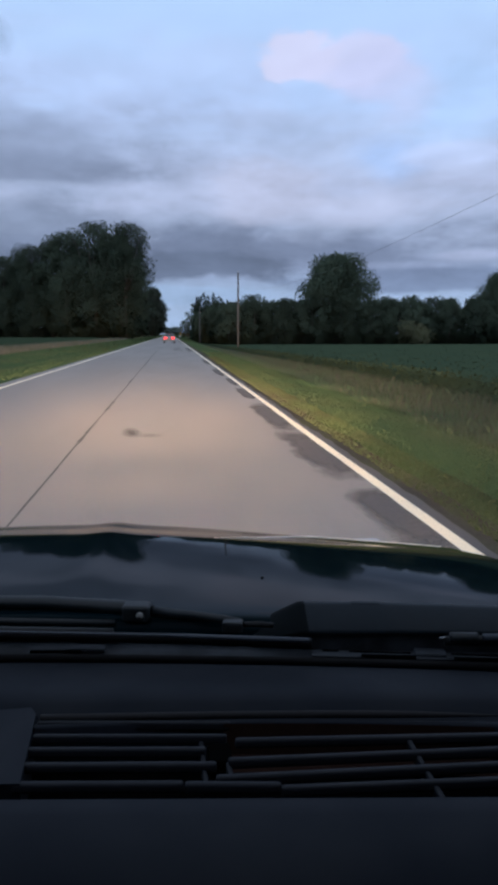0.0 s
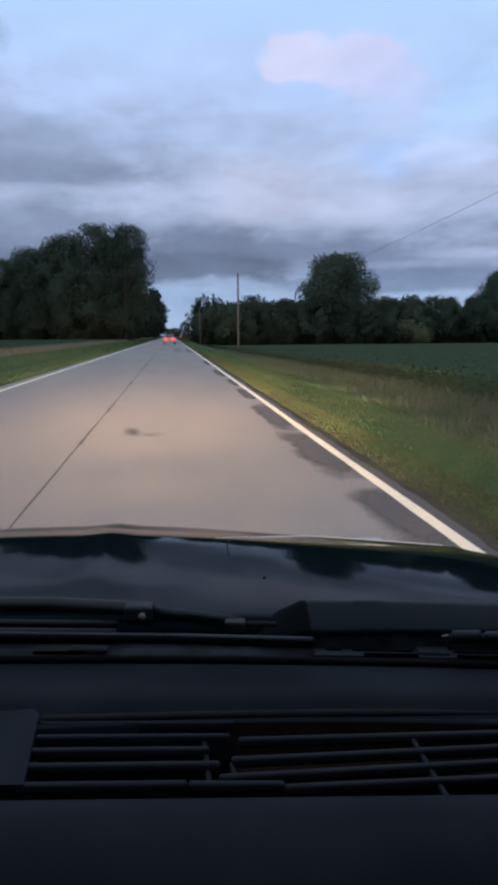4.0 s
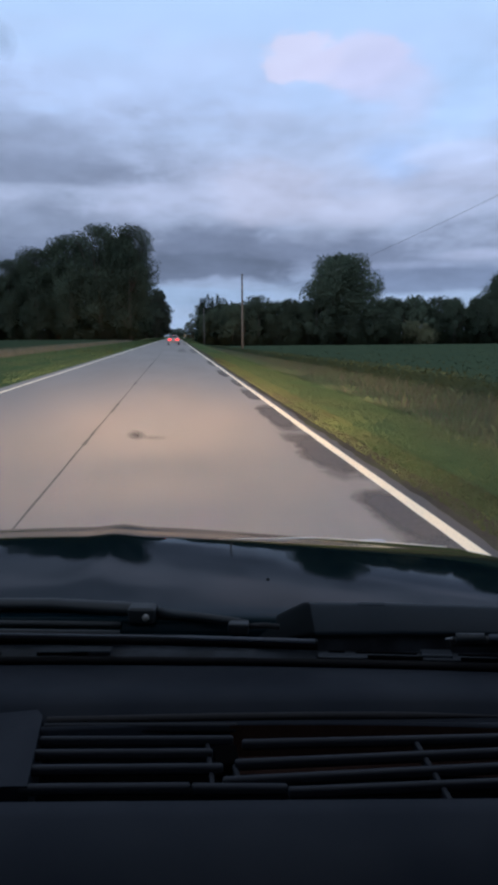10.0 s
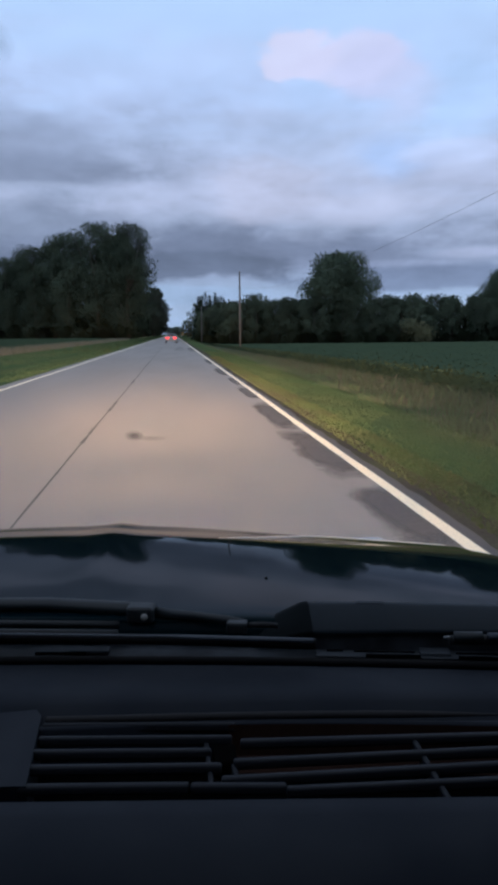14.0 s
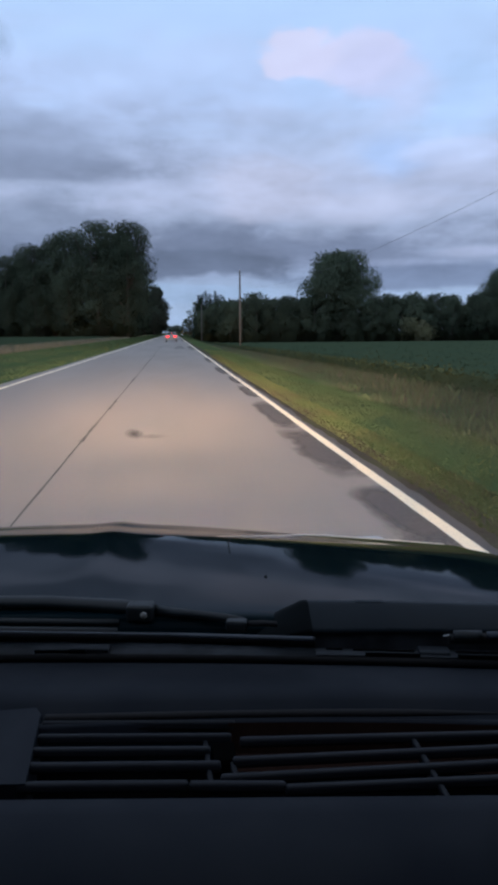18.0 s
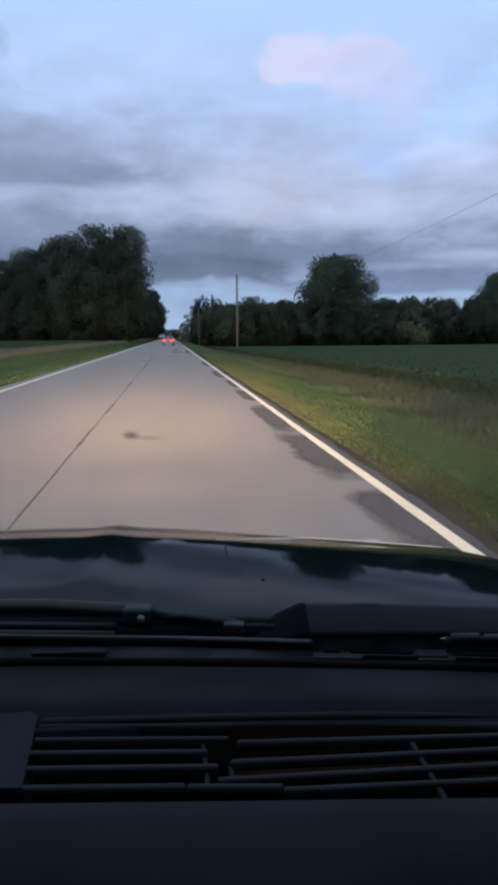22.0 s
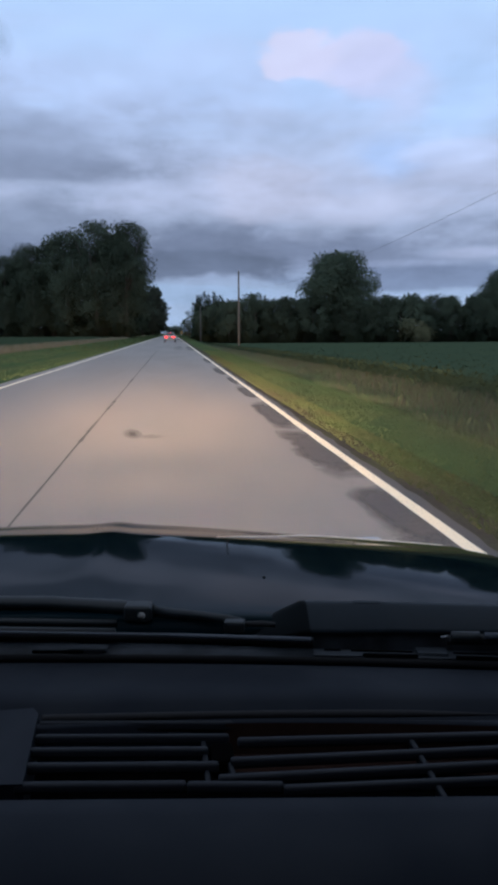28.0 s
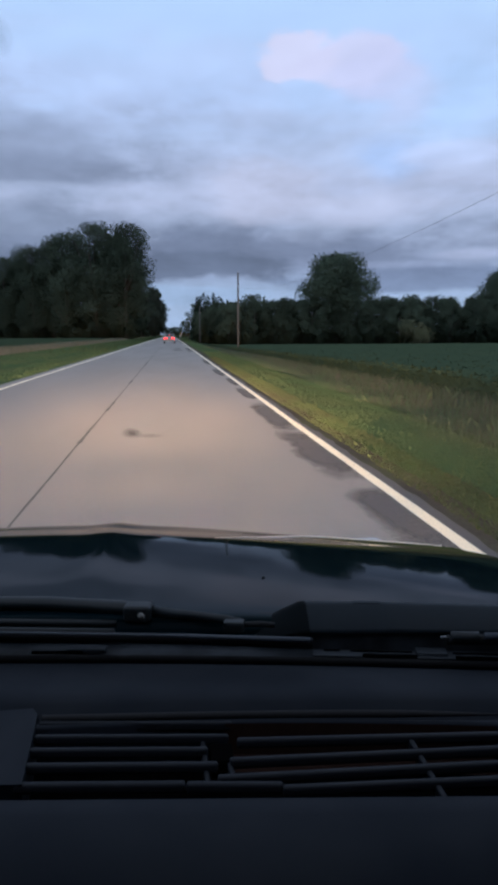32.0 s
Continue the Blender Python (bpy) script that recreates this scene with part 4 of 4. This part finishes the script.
def far_car(x, y):
    """A small saloon seen from behind, with its tail lamps lit."""
    car = rooted("car", "silver car with lit red tail lamps driving ahead", "car", (x, y, 0.01))
    outline = spline([(-2.2, 0.35), (-2.22, 0.7), (-2.1, 0.95), (-1.7, 1.02), (-1.2, 1.38), (-0.4, 1.47), (0.4, 1.42), (1.0, 1.02), (1.9, 0.88), (2.15, 0.7), (2.2, 0.35)], 4)
    widths = np.interp([p[1] for p in outline], [0.35, 0.7, 1.0, 1.47], [0.86, 0.9, 0.86, 0.62])
    bm = bmesh.new()
    left = [bm.verts.new((-w, p[0], p[1])) for p, w in zip(outline, widths)]
    right = [bm.verts.new((w, p[0], p[1])) for p, w in zip(outline, widths)]
    for k in range(len(outline) - 1):
        bm.faces.new((left[k], left[k + 1], right[k + 1], right[k]))
    bm.faces.new(left), bm.faces.new(right[::-1])
    bm.faces.new((left[0], right[0], right[-1], left[-1]))
    bmesh.ops.recalc_face_normals(bm, faces=bm.faces)
    part("body", bm, SILVER, car, smooth=False)
    part("rear_window", box((1.15, 0.02, 0.36), (0, -1.475, 1.22), 0.008, Matrix.Rotation(radians(-38), 4, "X")), DARK_GLASS, car)
    part("bumper", box((1.7, 0.12, 0.3), (0, -2.24, 0.48), 0.05), SILVER, car)
    for s in (-1, 1):
        part("tail_lamp", box((0.46, 0.06, 0.17), (s * 0.56, -2.225, 0.80), 0.02), TAIL, car, "lit red tail lamp")
        for v in (-1.35, 1.35):
            wheel = part("wheel", tube([(s * 0.70, v, 0.31), (s * 0.88, v, 0.31)], [0.31, 0.31], 18), RUBBER, car)
            part("rim", tube([(s * 0.88, v, 0.31), (s * 0.89, v, 0.31)], [0.19, 0.17], 14), STEEL, wheel)
    part("tail_lamp", box((0.3, 0.04, 0.03), (0, -1.30, 1.36), 0.005), TAIL, car, "lit high brake lamp")
    return car


far_car(-0.3, 114)

# ---- the car that the camera sits in ----
host = rooted("car_with_dashboard", "black car seen from inside over its dashboard and bonnet", "car")
SIDE_L, SIDE_R, MID = -1.05, 0.75, -0.15


def base_y(x):
    return 0.925 - 0.135 * x - 0.065 * x * x


def groove_y(x):
    return 0.765 - 0.09 * x - 0.04 * x * x


def grille_y(x):
    return 0.739 - 0.07 * x - 0.16 * x * x


def open_y(x):
    return 0.6162 - 0.098 * x


# dashboard: pad under the glass, a groove, the sunken vent, the rolled front edge
dash = part("dashboard", grid(lambda x, k: [(x, base_y(x) + 0.03, 0.945), (x, base_y(x) + 0.004, 0.955), (x, base_y(x) - 0.012, 0.966), (x, base_y(x) * 0.65 + groove_y(x) * 0.35, 0.978),
                                            (x, base_y(x) * 0.3 + groove_y(x) * 0.7, 0.984), (x, groove_y(x) + 0.016, 0.983), (x, groove_y(x) + 0.004, 0.970), (x, groove_y(x) - 0.006, 0.964),
                                            (x, groove_y(x) - 0.014, 0.975), (x, grille_y(x) + 0.003, 0.981), (x, grille_y(x), 0.978), (x, grille_y(x) - 0.002, 0.93)][k], np.linspace(SIDE_L + 0.1, SIDE_R - 0.1, 49), range(12)),
            DASH, host, "dark grained vinyl dashboard", True)
part("front_roll", grid(lambda x, k: [(x, open_y(x), 0.93), (x, open_y(x) - 0.001, 0.972), (x, open_y(x) - 0.006, 0.979), (x, open_y(x) - 0.03, 0.980), (x, open_y(x) - 0.07, 0.976), (x, open_y(x) - 0.11, 0.962),
                                      (x, open_y(x) - 0.145, 0.93), (x, open_y(x) - 0.165, 0.87), (x, open_y(x) - 0.17, 0.76), (x, open_y(x) - 0.12, 0.55)][k], np.linspace(SIDE_L + 0.1, SIDE_R - 0.1, 33), range(10)),
     DASH, dash, "", True)
# floor of the duct; the shade below the slats is in its colour
part("duct", grid(lambda x, k: [(x, grille_y(x) + 0.01, 0.934), (x, open_y(x) - 0.01, 0.934)][k], np.linspace(SIDE_L + 0.1, SIDE_R - 0.1, 17), range(2)), WELL, dash, "duct floor with the shade under the vent slats in its black")
part("vent_lining", grid(lambda x, k: [(x, grille_y(x) - 0.0035, 0.9806), (x, grille_y(x) - 0.0045, 0.945), (x, grille_y(x) - 0.03, 0.94)][k], np.linspace(0.05, 0.34, 17), range(3)), LINT, dash, "brown dusty lining")


part("vent_lip", tube([(x, groove_y(x) - 0.013, 0.9815 + 0.001 * math.sin(9 * x)) for x in np.linspace(-0.15, 0.36, 26)], [0.0042] * 20 + [0.0038, 0.0034, 0.0028, 0.0022, 0.0014, 0.0006], 8), LIP, dash, "worn brownish lip above the vent", True)


def bar(a, b, deep, tall, top, name="vent_slat", material=None, tilt=0.0):
    """A rounded slat from a to b (x, y), its top at the given height."""
    a, b = Vector((*a, 0)), Vector((*b, 0))
    d = b - a
    m = Matrix.Translation((a + b) / 2 + Vector((0, 0, top - tall / 2))) @ Matrix.Rotation(math.atan2(d.y, d.x), 4, "Z") @ Matrix.Rotation(radians(tilt), 4, "X")
    bm = box((d.length, deep, tall), (0, 0, 0), min(deep, tall) * 0.36, None, 3)
    bmesh.ops.transform(bm, matrix=m, verts=bm.verts)
    return part(name, bm, material or SLAT, dash, smooth=True)


for a, b, deep in (((-0.152, 0.758), (0.058, 0.735), 0.010), ((-0.152, 0.7305), (0.052, 0.709), 0.0095), ((-0.157, 0.706), (0.029, 0.687), 0.0105), ((-0.157, 0.679), (0.038, 0.660), 0.0115),
                   ((-0.157, 0.648), (0.005, 0.632), 0.0115), ((0.006, 0.631), (0.097, 0.6205), 0.0115)):
    bar(a, b, deep * 0.86, 0.010, 0.981, tilt=-12)
for a, b, deep in (((0.060, 0.7005), (0.50, 0.670), 0.0115), ((0.050, 0.6655), (0.50, 0.6500), 0.011), ((0.036, 0.638), (0.50, 0.6265), 0.011), ((0.096, 0.6155), (0.50, 0.5985), 0.0105)):
    bar(a, b, deep * 0.86, 0.010, 0.981, tilt=-12)
for x, y0, y1 in ((0.0265, 0.632, 0.715), (0.052, 0.640, 0.668)):
    bar((x, y0), (x - 0.002, y1), 0.005, 0.012, 0.976, "vent_rib")
for y in (0.682, 0.655, 0.629, 0.602):
    bar((0.2425, y - 0.015), (0.2425, y + 0.012), 0.0055, 0.012, 0.978, "vent_rib")
# a solid block whose black colour gives the recess its shade
part("sensor_well", box((0.024, 0.034, 0.02), (0.043, 0.684, 0.968), 0.004), WELL, dash, "solid black block drawn as the shaded recess between the vents")
for x0, x1 in ((-0.62, -0.154), (0.50, 0.64)):
    flank, ring = bmesh.new(), []
    for z in (0.9825, 0.94):
        ring.append([flank.verts.new(p) for p in ((x0, open_y(x0) + 0.002, z), (x1 + 0.006, open_y(x1) + 0.012, z), (x1 - 0.002, grille_y(x1) + 0.026, z), (x1 - 0.010, grille_y(x1) + 0.040, z), (x0, grille_y(x0) + 0.04, z))])
    flank.faces.new(ring[0])
    for k in range(5):
        flank.faces.new((ring[0][k], ring[1][k], ring[1][(k + 1) % 5], ring[0][(k + 1) % 5]))
    bmesh.ops.recalc_face_normals(flank, faces=flank.faces)
    part("vent_end_plate", flank, DASH, dash, "smooth grey end plate of the vent")

# windshield with its black seal, and a smear on the glass
RISE, FOOT_Y, FOOT_Z = 0.81, 0.941, 0.962


def pane(x, s):
    foot = base_y(x) + 0.014
    return x, 0.10 * (1 - s) + foot * s, FOOT_Z + RISE * (foot - 0.10) * (1 - s)


glass = part("windshield", grid(pane, np.linspace(SIDE_L + 0.12, SIDE_R - 0.12, 21), np.linspace(0, 1, 9)), GLASS, host, "clear sloping windshield", True)
glass.visible_shadow = False
seal = part("seal", tube([(x, base_y(x) + 0.004, 0.9648) for x in np.linspace(SIDE_L + 0.1, SIDE_R - 0.1, 49)], [0.0064] * 49, 8), RUBBER, glass, "black rubber seal", True)


def film_spot(x, y, w, h, dirt):
    """A smear on the glass at (x, y) of the windshield's plan."""
    s = sheet("smear", [(-1, -1, 0), (1, -1, 0), (1, 1, 0), (-1, 1, 0)], [(0, 1, 2, 3)], dirt, glass, "dried brown smear")
    s.matrix_basis = Matrix.Translation((x, y, FOOT_Z + RISE * (FOOT_Y - y) + 0.004)) @ Matrix.Rotation(math.atan2(-RISE, 1), 4, "X") @ Matrix.Diagonal((w, h, 1, 1))
    s.visible_shadow = False


film_spot(-0.0275, 0.486, 0.0075, 0.0075, SMUDGE)
film_spot(-0.016, 0.489, 0.011, 0.0040, FAINT)
film_spot(-0.058, 0.278, 0.006, 0.009, FAINT)

# cowl: dark plastic trough with slots, and the raised cover beside the wiper
cowl = part("cowl", grid(lambda x, k: [(x, base_y(x) + 0.01, 0.958), (x, base_y(x) + 0.03, 0.966), (x, base_y(x) + 0.075, 0.962), (x, base_y(x) + 0.10, 0.945), (x, base_y(x) + 0.20, 0.93)][k], np.linspace(SIDE_L + 0.08, SIDE_R - 0.08, 33), range(5)), COWL, host, "weathered black cowl panel", True)
# slots are solid bars, with the shade of an opening as their colour
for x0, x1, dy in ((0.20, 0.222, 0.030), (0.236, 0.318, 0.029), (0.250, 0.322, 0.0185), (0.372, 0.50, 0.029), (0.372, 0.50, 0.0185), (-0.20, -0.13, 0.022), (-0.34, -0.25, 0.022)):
    part("cowl_slot", tube([(x0, base_y(x0) + dy, 0.9665 + 0.0024 * (x0 > 0.19)), (x1, base_y(x1) + dy, 0.9665 + 0.0024 * (x0 > 0.19))], [0.0024, 0.0024], 8), WELL, cowl, "solid black bar drawn as a shaded slot")
part("cowl_tab", box((0.042, 0.020, 0.006), (0.344, base_y(0.344) + 0.030, 0.9700), 0.002, Matrix.Rotation(radians(-10), 4, "Z")), COWL_PALE, cowl, "dusty pale tab")
part("cowl_tab", box((0.055, 0.016, 0.006), (-0.125, base_y(-0.125) + 0.030, 0.9675), 0.002, Matrix.Rotation(radians(-7), 4, "Z")), COWL_PALE, cowl, "dusty pale tab")
part("cowl_ledge", tube([(x, base_y(x) + 0.026, 0.967) for x in np.linspace(0.185, 0.62, 12)], [0.0085] * 12, 10, flat=0.28), COWL_PALE, cowl, "dusty pale ledge")


def cover_top(x, k):
    """A long box-like ridge: a face sloping to the glass, a narrow top and a short back."""
    s = min(1.0, max(0.0, (x - 0.106) / 0.070)) ** 0.8
    dy, dz = [(-0.028, 0.017), (-0.031, 0.020), (-0.029, 0.025), (0.002, 0.046), (0.007, 0.0488), (0.013, 0.0492), (0.021, 0.047), (0.030, 0.012)][k]
    return x, 0.988 - 0.150 * x + dy, 0.973 + dz * s + 0.005 * (1 - s) * (k > 0) - 0.018 * max(0.0, x - 0.30) + 0.022 * max(0.0, x - 0.19) * (k < 3)


cover = part("cowl_cover", grid(cover_top, np.linspace(0.182, 0.62, 20), range(8)), COVER, cowl, "raised grey plastic cover", True)
part("cover_end", grid(cover_top, np.linspace(0.106, 0.182, 12), range(8)), END, cover, "black tapering end of the cover", True)
# sheet added below the overhang in place of the cover's shade
part("cover_skirt", grid(lambda x, k: (x, cover_top(x, 0)[1] + (0.004, 0.012)[k], (cover_top(x, 1)[2] + 0.002, 0.955)[k]), np.linspace(0.150, 0.62, 12), range(2)), COWL, cover, "weathered sheet standing in for the shade under the cover")
part("cover_clip", box((0.040, 0.010, 0.005), (0.268, 0.988 - 0.150 * 0.268 + 0.012, 0.973 + 0.0476), 0.0022, Matrix.Rotation(radians(-8.5), 4, "Z")), COVER, cover, "low raised clip")

# wipers


def closer(points, s=0.957):
    """The points drawn a little towards the driver, above the bonnet's rear edge."""
    return [(x * s, y * s, 1.4 - (1.4 - z) * s) for x, y, z in points]


wiper = part("wiper", tube(closer([(-0.75, 1.16, 0.984), (-0.40, 1.125, 0.989), (-0.20, 1.095, 0.991), (-0.085, 1.068, 0.989), (-0.035, 1.058, 0.986)]), [0.011, 0.012, 0.013, 0.014, 0.011], 10, flat=0.7), ARM, host, "faded black wiper arm", True)
part("pivot_cap", box((0.040, 0.028, 0.024), closer([(-0.057, 1.044, 0.990)])[0], 0.007, Matrix.Rotation(radians(-10), 4, "Z"), 3), ARM, wiper)
nut = bmesh.new()
bmesh.ops.create_uvsphere(nut, u_segments=12, v_segments=8, radius=0.0050)
bmesh.ops.translate(nut, vec=closer([(-0.0515, 1.009, 0.9965)])[0], verts=nut.verts)
part("pivot_nut", nut, NUT, wiper, "bright metal nut", True)
part("link_arm", tube(closer([(-0.035, 1.046, 0.989), (0.02, 1.025, 0.9895), (0.070, 1.004, 0.9885), (0.092, 0.996, 0.986)]), [0.008, 0.0062, 0.0065, 0.0058], 8), ARM, wiper, "", True)
part("link_block", box((0.029, 0.018, 0.016), closer([(0.082, 0.990, 0.9835)])[0], 0.004, Matrix.Rotation(radians(-12), 4, "Z")), ARM, wiper)
part("link_rod", tube(closer([(0.092, 0.990, 0.985), (0.120, 0.985, 0.9865), (0.140, 0.982, 0.985)]), [0.004, 0.0045, 0.004], 8), BLACK, wiper, "", True)
for dy, z in ((0.03, 0.978), (0.055, 0.974), (0.085, 0.975)):
    part("blade_rib", tube(closer([(-0.7, 1.02 + dy, z), (-0.3, 0.985 + dy, z), (-0.09, 0.955 + dy, z)]), [0.005] * 3, 6), ARM, wiper, "", True)
blade = part("wiper_blade", tube(closer([(-0.75, 1.045, 0.986), (-0.243, 0.983, 0.988), (0.0, 0.944, 0.988), (0.182, 0.911, 0.987)]), [0.0062, 0.0064, 0.0068, 0.0068], 10), RUBBER, host, "black wiper blade", True)
part("blade_spine", tube(closer([(-0.75, 1.043, 0.9915), (-0.243, 0.980, 0.9935), (-0.02, 0.944, 0.994), (0.01, 0.938, 0.994), (0.10, 0.922, 0.9935), (0.178, 0.908, 0.993)]), [0.0014, 0.0016, 0.0018, 0.0034, 0.0038, 0.0040], 8, flat=0.8), SPINE, blade, "dull metal spine", True)
far_wiper = part("wiper", tube(closer([(0.37, 0.915, 0.980), (0.45, 0.905, 0.981), (0.62, 0.90, 0.980)]), [0.007, 0.008, 0.007], 8), BLACK, host, "black wiper arm", True)
part("pivot_sleeve", tube(closer([(0.374, 0.907, 0.9885), (0.411, 0.902, 0.9885)]), [0.0068, 0.0068], 10), ARM, far_wiper, "grey sleeve", True)
part("pivot_nut", tube(closer([(0.359, 0.908, 0.9875), (0.368, 0.907, 0.9875)]), [0.0016, 0.0028], 8), CHROME, far_wiper, "bright metal tip", True)
part("blade_spine", tube(closer([(0.418, 0.899, 0.9905), (0.62, 0.879, 0.9905)]), [0.0048, 0.0048], 8), SPINE, far_wiper, "dull metal spine", True)

# bonnet: falls gently, then rolls over to the nose; crowned across, with one raised crease
PROFILE = np.array(spline([(0.955, 0.975), (0.965, 0.992), (0.985, 1.001), (1.10, 0.9917), (1.25, 0.9765), (1.40, 0.9595), (1.56, 0.9389), (1.70, 0.9111), (1.82, 0.8877), (1.90, 0.8557), (1.97, 0.7827), (2.02, 0.6977), (2.04, 0.6077)], 8))


def bonnet(x, k):
    v, z = PROFILE[k]
    t = max(0.0, v - 1.0)
    hump = 0.0247 * math.exp(-((x + 0.14) / (0.833 if x < -0.14 else 0.3625)) ** 2) + 0.008 * math.exp(-((x + 0.165 - 0.02 * t) / 0.045) ** 2) - 0.0207 * x
    return x, v - (0.16 - 0.05 * t) * x * 0.9 + 0.02, z + hump * t - (0.0418 + 0.0123 * t) * (x + 0.02) ** 2


hood = part("bonnet", grid(bonnet, np.linspace(SIDE_L + 0.06, SIDE_R - 0.04, 91), range(len(PROFILE))), BODY, host, "black glossy bonnet mirroring the sky", True)
# a thin pale bead, added as the highlight over the bonnet and along its crest
bead = []
for x in np.linspace(0.09, SIDE_R - 0.05, 40):
    at = float(np.interp(np.interp(x, [0.09, 0.18, 0.24, 0.31, 0.39, 0.48, 0.70], [1.575, 1.632, 1.70, 1.764, 1.807, 1.822, 1.84]), PROFILE[:, 0], range(len(PROFILE))))
    near, far = Vector(bonnet(x, int(at))), Vector(bonnet(x, int(at) + 1))
    bead.append(near.lerp(far, at - int(at)) + Vector((0, 0, 0.0008)))
part("bonnet_trim", tube(bead, [0.0003 + 0.0012 * min(1.0, k / 8) for k in range(40)], 8), GLINT_METAL, hood, "thin bright bead standing in for the highlight along the bonnet edge", True)
jet = bmesh.new()
bmesh.ops.create_uvsphere(jet, u_segments=10, v_segments=6, radius=0.003)
bmesh.ops.translate(jet, vec=min((bonnet(0.150, k) for k in range(len(PROFILE))), key=lambda p: abs(p[1] - 1.195)), verts=jet.verts)
part("washer_jet", jet, BLACK, hood, "small black washer jet")

# shell: nose, wings, doors, roof and tail close the car round the camera
part("nose", box((1.72, 0.10, 0.55), (MID, 2.05, 0.40), 0.04), BODY, host)
part("grille", box((0.7, 0.03, 0.16), (MID, 2.105, 0.55), 0.01), BLACK, host)
for x in (HEADLAMPS[0][0], HEADLAMPS[1][0]):
    lamp = part("headlamp", box((0.30, 0.05, 0.16), (x, 2.095, 0.70), 0.02), STEEL, host)
    part("lens", box((0.26, 0.012, 0.12), (x, 2.122, 0.70), 0.005), LAMP, lamp, "lit warm headlamp lens")
for s, x in ((-1, SIDE_L), (1, SIDE_R)):
    part("wing", box((0.05, 1.0, 0.34), (x, 1.48, 0.60), 0.02), BODY, host)
    door = part("door", box((0.06, 1.9, 0.62), (x, 0.0, 0.62), 0.02), BODY, host)
    part("rear_panel", box((0.06, 1.25, 0.62), (x, -1.6, 0.62), 0.02), BODY, host)
    part("pillar", tube([(x * 0.96, 0.94, 0.93), (x * 0.90 - 0.02, 0.5, 1.33), (x * 0.85, 0.08, 1.64)], [0.04, 0.035, 0.035], 8), TRIM, host)
    part("rear_pillar", tube([(x * 0.97, -0.62, 0.92), (x * 0.86, -0.7, 1.64)], [0.06, 0.06], 8), TRIM, host)
    part("tail_pillar", tube([(x * 0.97, -2.1, 0.92), (x * 0.86, -1.9, 1.64)], [0.09, 0.09], 8), TRIM, host)
    for v in (1.33, -1.55):
        wheel = part("wheel", tube([(x - s * 0.22, v, 0.34), (x - s * 0.005, v, 0.34)], [0.34, 0.34], 22), RUBBER, host)
        part("rim", tube([(x - s * 0.005, v, 0.34), (x + s * 0.008, v, 0.34)], [0.22, 0.2], 16), STEEL, wheel)
part("roof", grid(lambda x, y: (x, y, 1.685 - 0.05 * ((x - MID) / 0.79) ** 2 - 0.03 * max(0.0, (-y - 0.2) / 1.9) ** 2), np.linspace(MID - 0.79, MID + 0.79, 17), np.linspace(-2.0, 0.14, 13)), BODY, host, "black painted roof", True)
for s, x in ((-1, SIDE_L), (1, SIDE_R)):
    for name, y0, y1 in (("side_window", -0.58, 0.62), ("rear_side_window", -1.95, -0.70)):
        bm = bmesh.new()
        lean = 0.13 * (-s)
        top1 = y1 if name == "rear_side_window" else 0.16
        bm.faces.new([bm.verts.new(p) for p in ((x, y0, 0.93), (x, y1 + (0.22 if name == "side_window" else 0), 0.93), (x + lean, top1, 1.635), (x + lean, y0, 1.635))])
        part(name, bm, DARK_GLASS, host, "dark side window")
    part("side_mirror", box((0.18, 0.10, 0.13), (x + s * 0.13, 0.70, 1.0), 0.03), BODY, host)
    part("door_handle", box((0.02, 0.16, 0.025), (x + s * 0.035, -0.42, 0.82), 0.006), BODY, host)
bm = bmesh.new()
bm.faces.new([bm.verts.new(p) for p in ((SIDE_L + 0.02, -2.2, 0.95), (SIDE_R - 0.02, -2.2, 0.95), (SIDE_R - 0.14, -1.98, 1.635), (SIDE_L + 0.14, -1.98, 1.635))])
part("rear_window", bm, DARK_GLASS, host, "dark rear window")
for x in (SIDE_L + 0.16, SIDE_R - 0.16):
    part("tail_lamp", box((0.22, 0.04, 0.2), (x, -2.245, 0.78), 0.01), TAIL, host, "lit red tail lamp")
part("headliner", box((1.5, 2.0, 0.03), (MID, -0.95, 1.60), 0.01), TRIM, host, "grey cloth headliner")
part("tail", box((1.8, 0.08, 0.75), (MID, -2.2, 0.62), 0.03), BODY, host)
part("car_floor", box((1.7, 2.9, 0.05), (MID, -0.75, 0.33), 0.01), TRIM, host)
part("seat_back", box((1.5, 0.18, 0.75), (MID, -0.75, 0.85), 0.06), TRIM, host, "grey cloth seat back")
part("firewall", box((1.7, 0.05, 0.5), (MID, 0.85, 0.62), 0.01), BLACK, host)
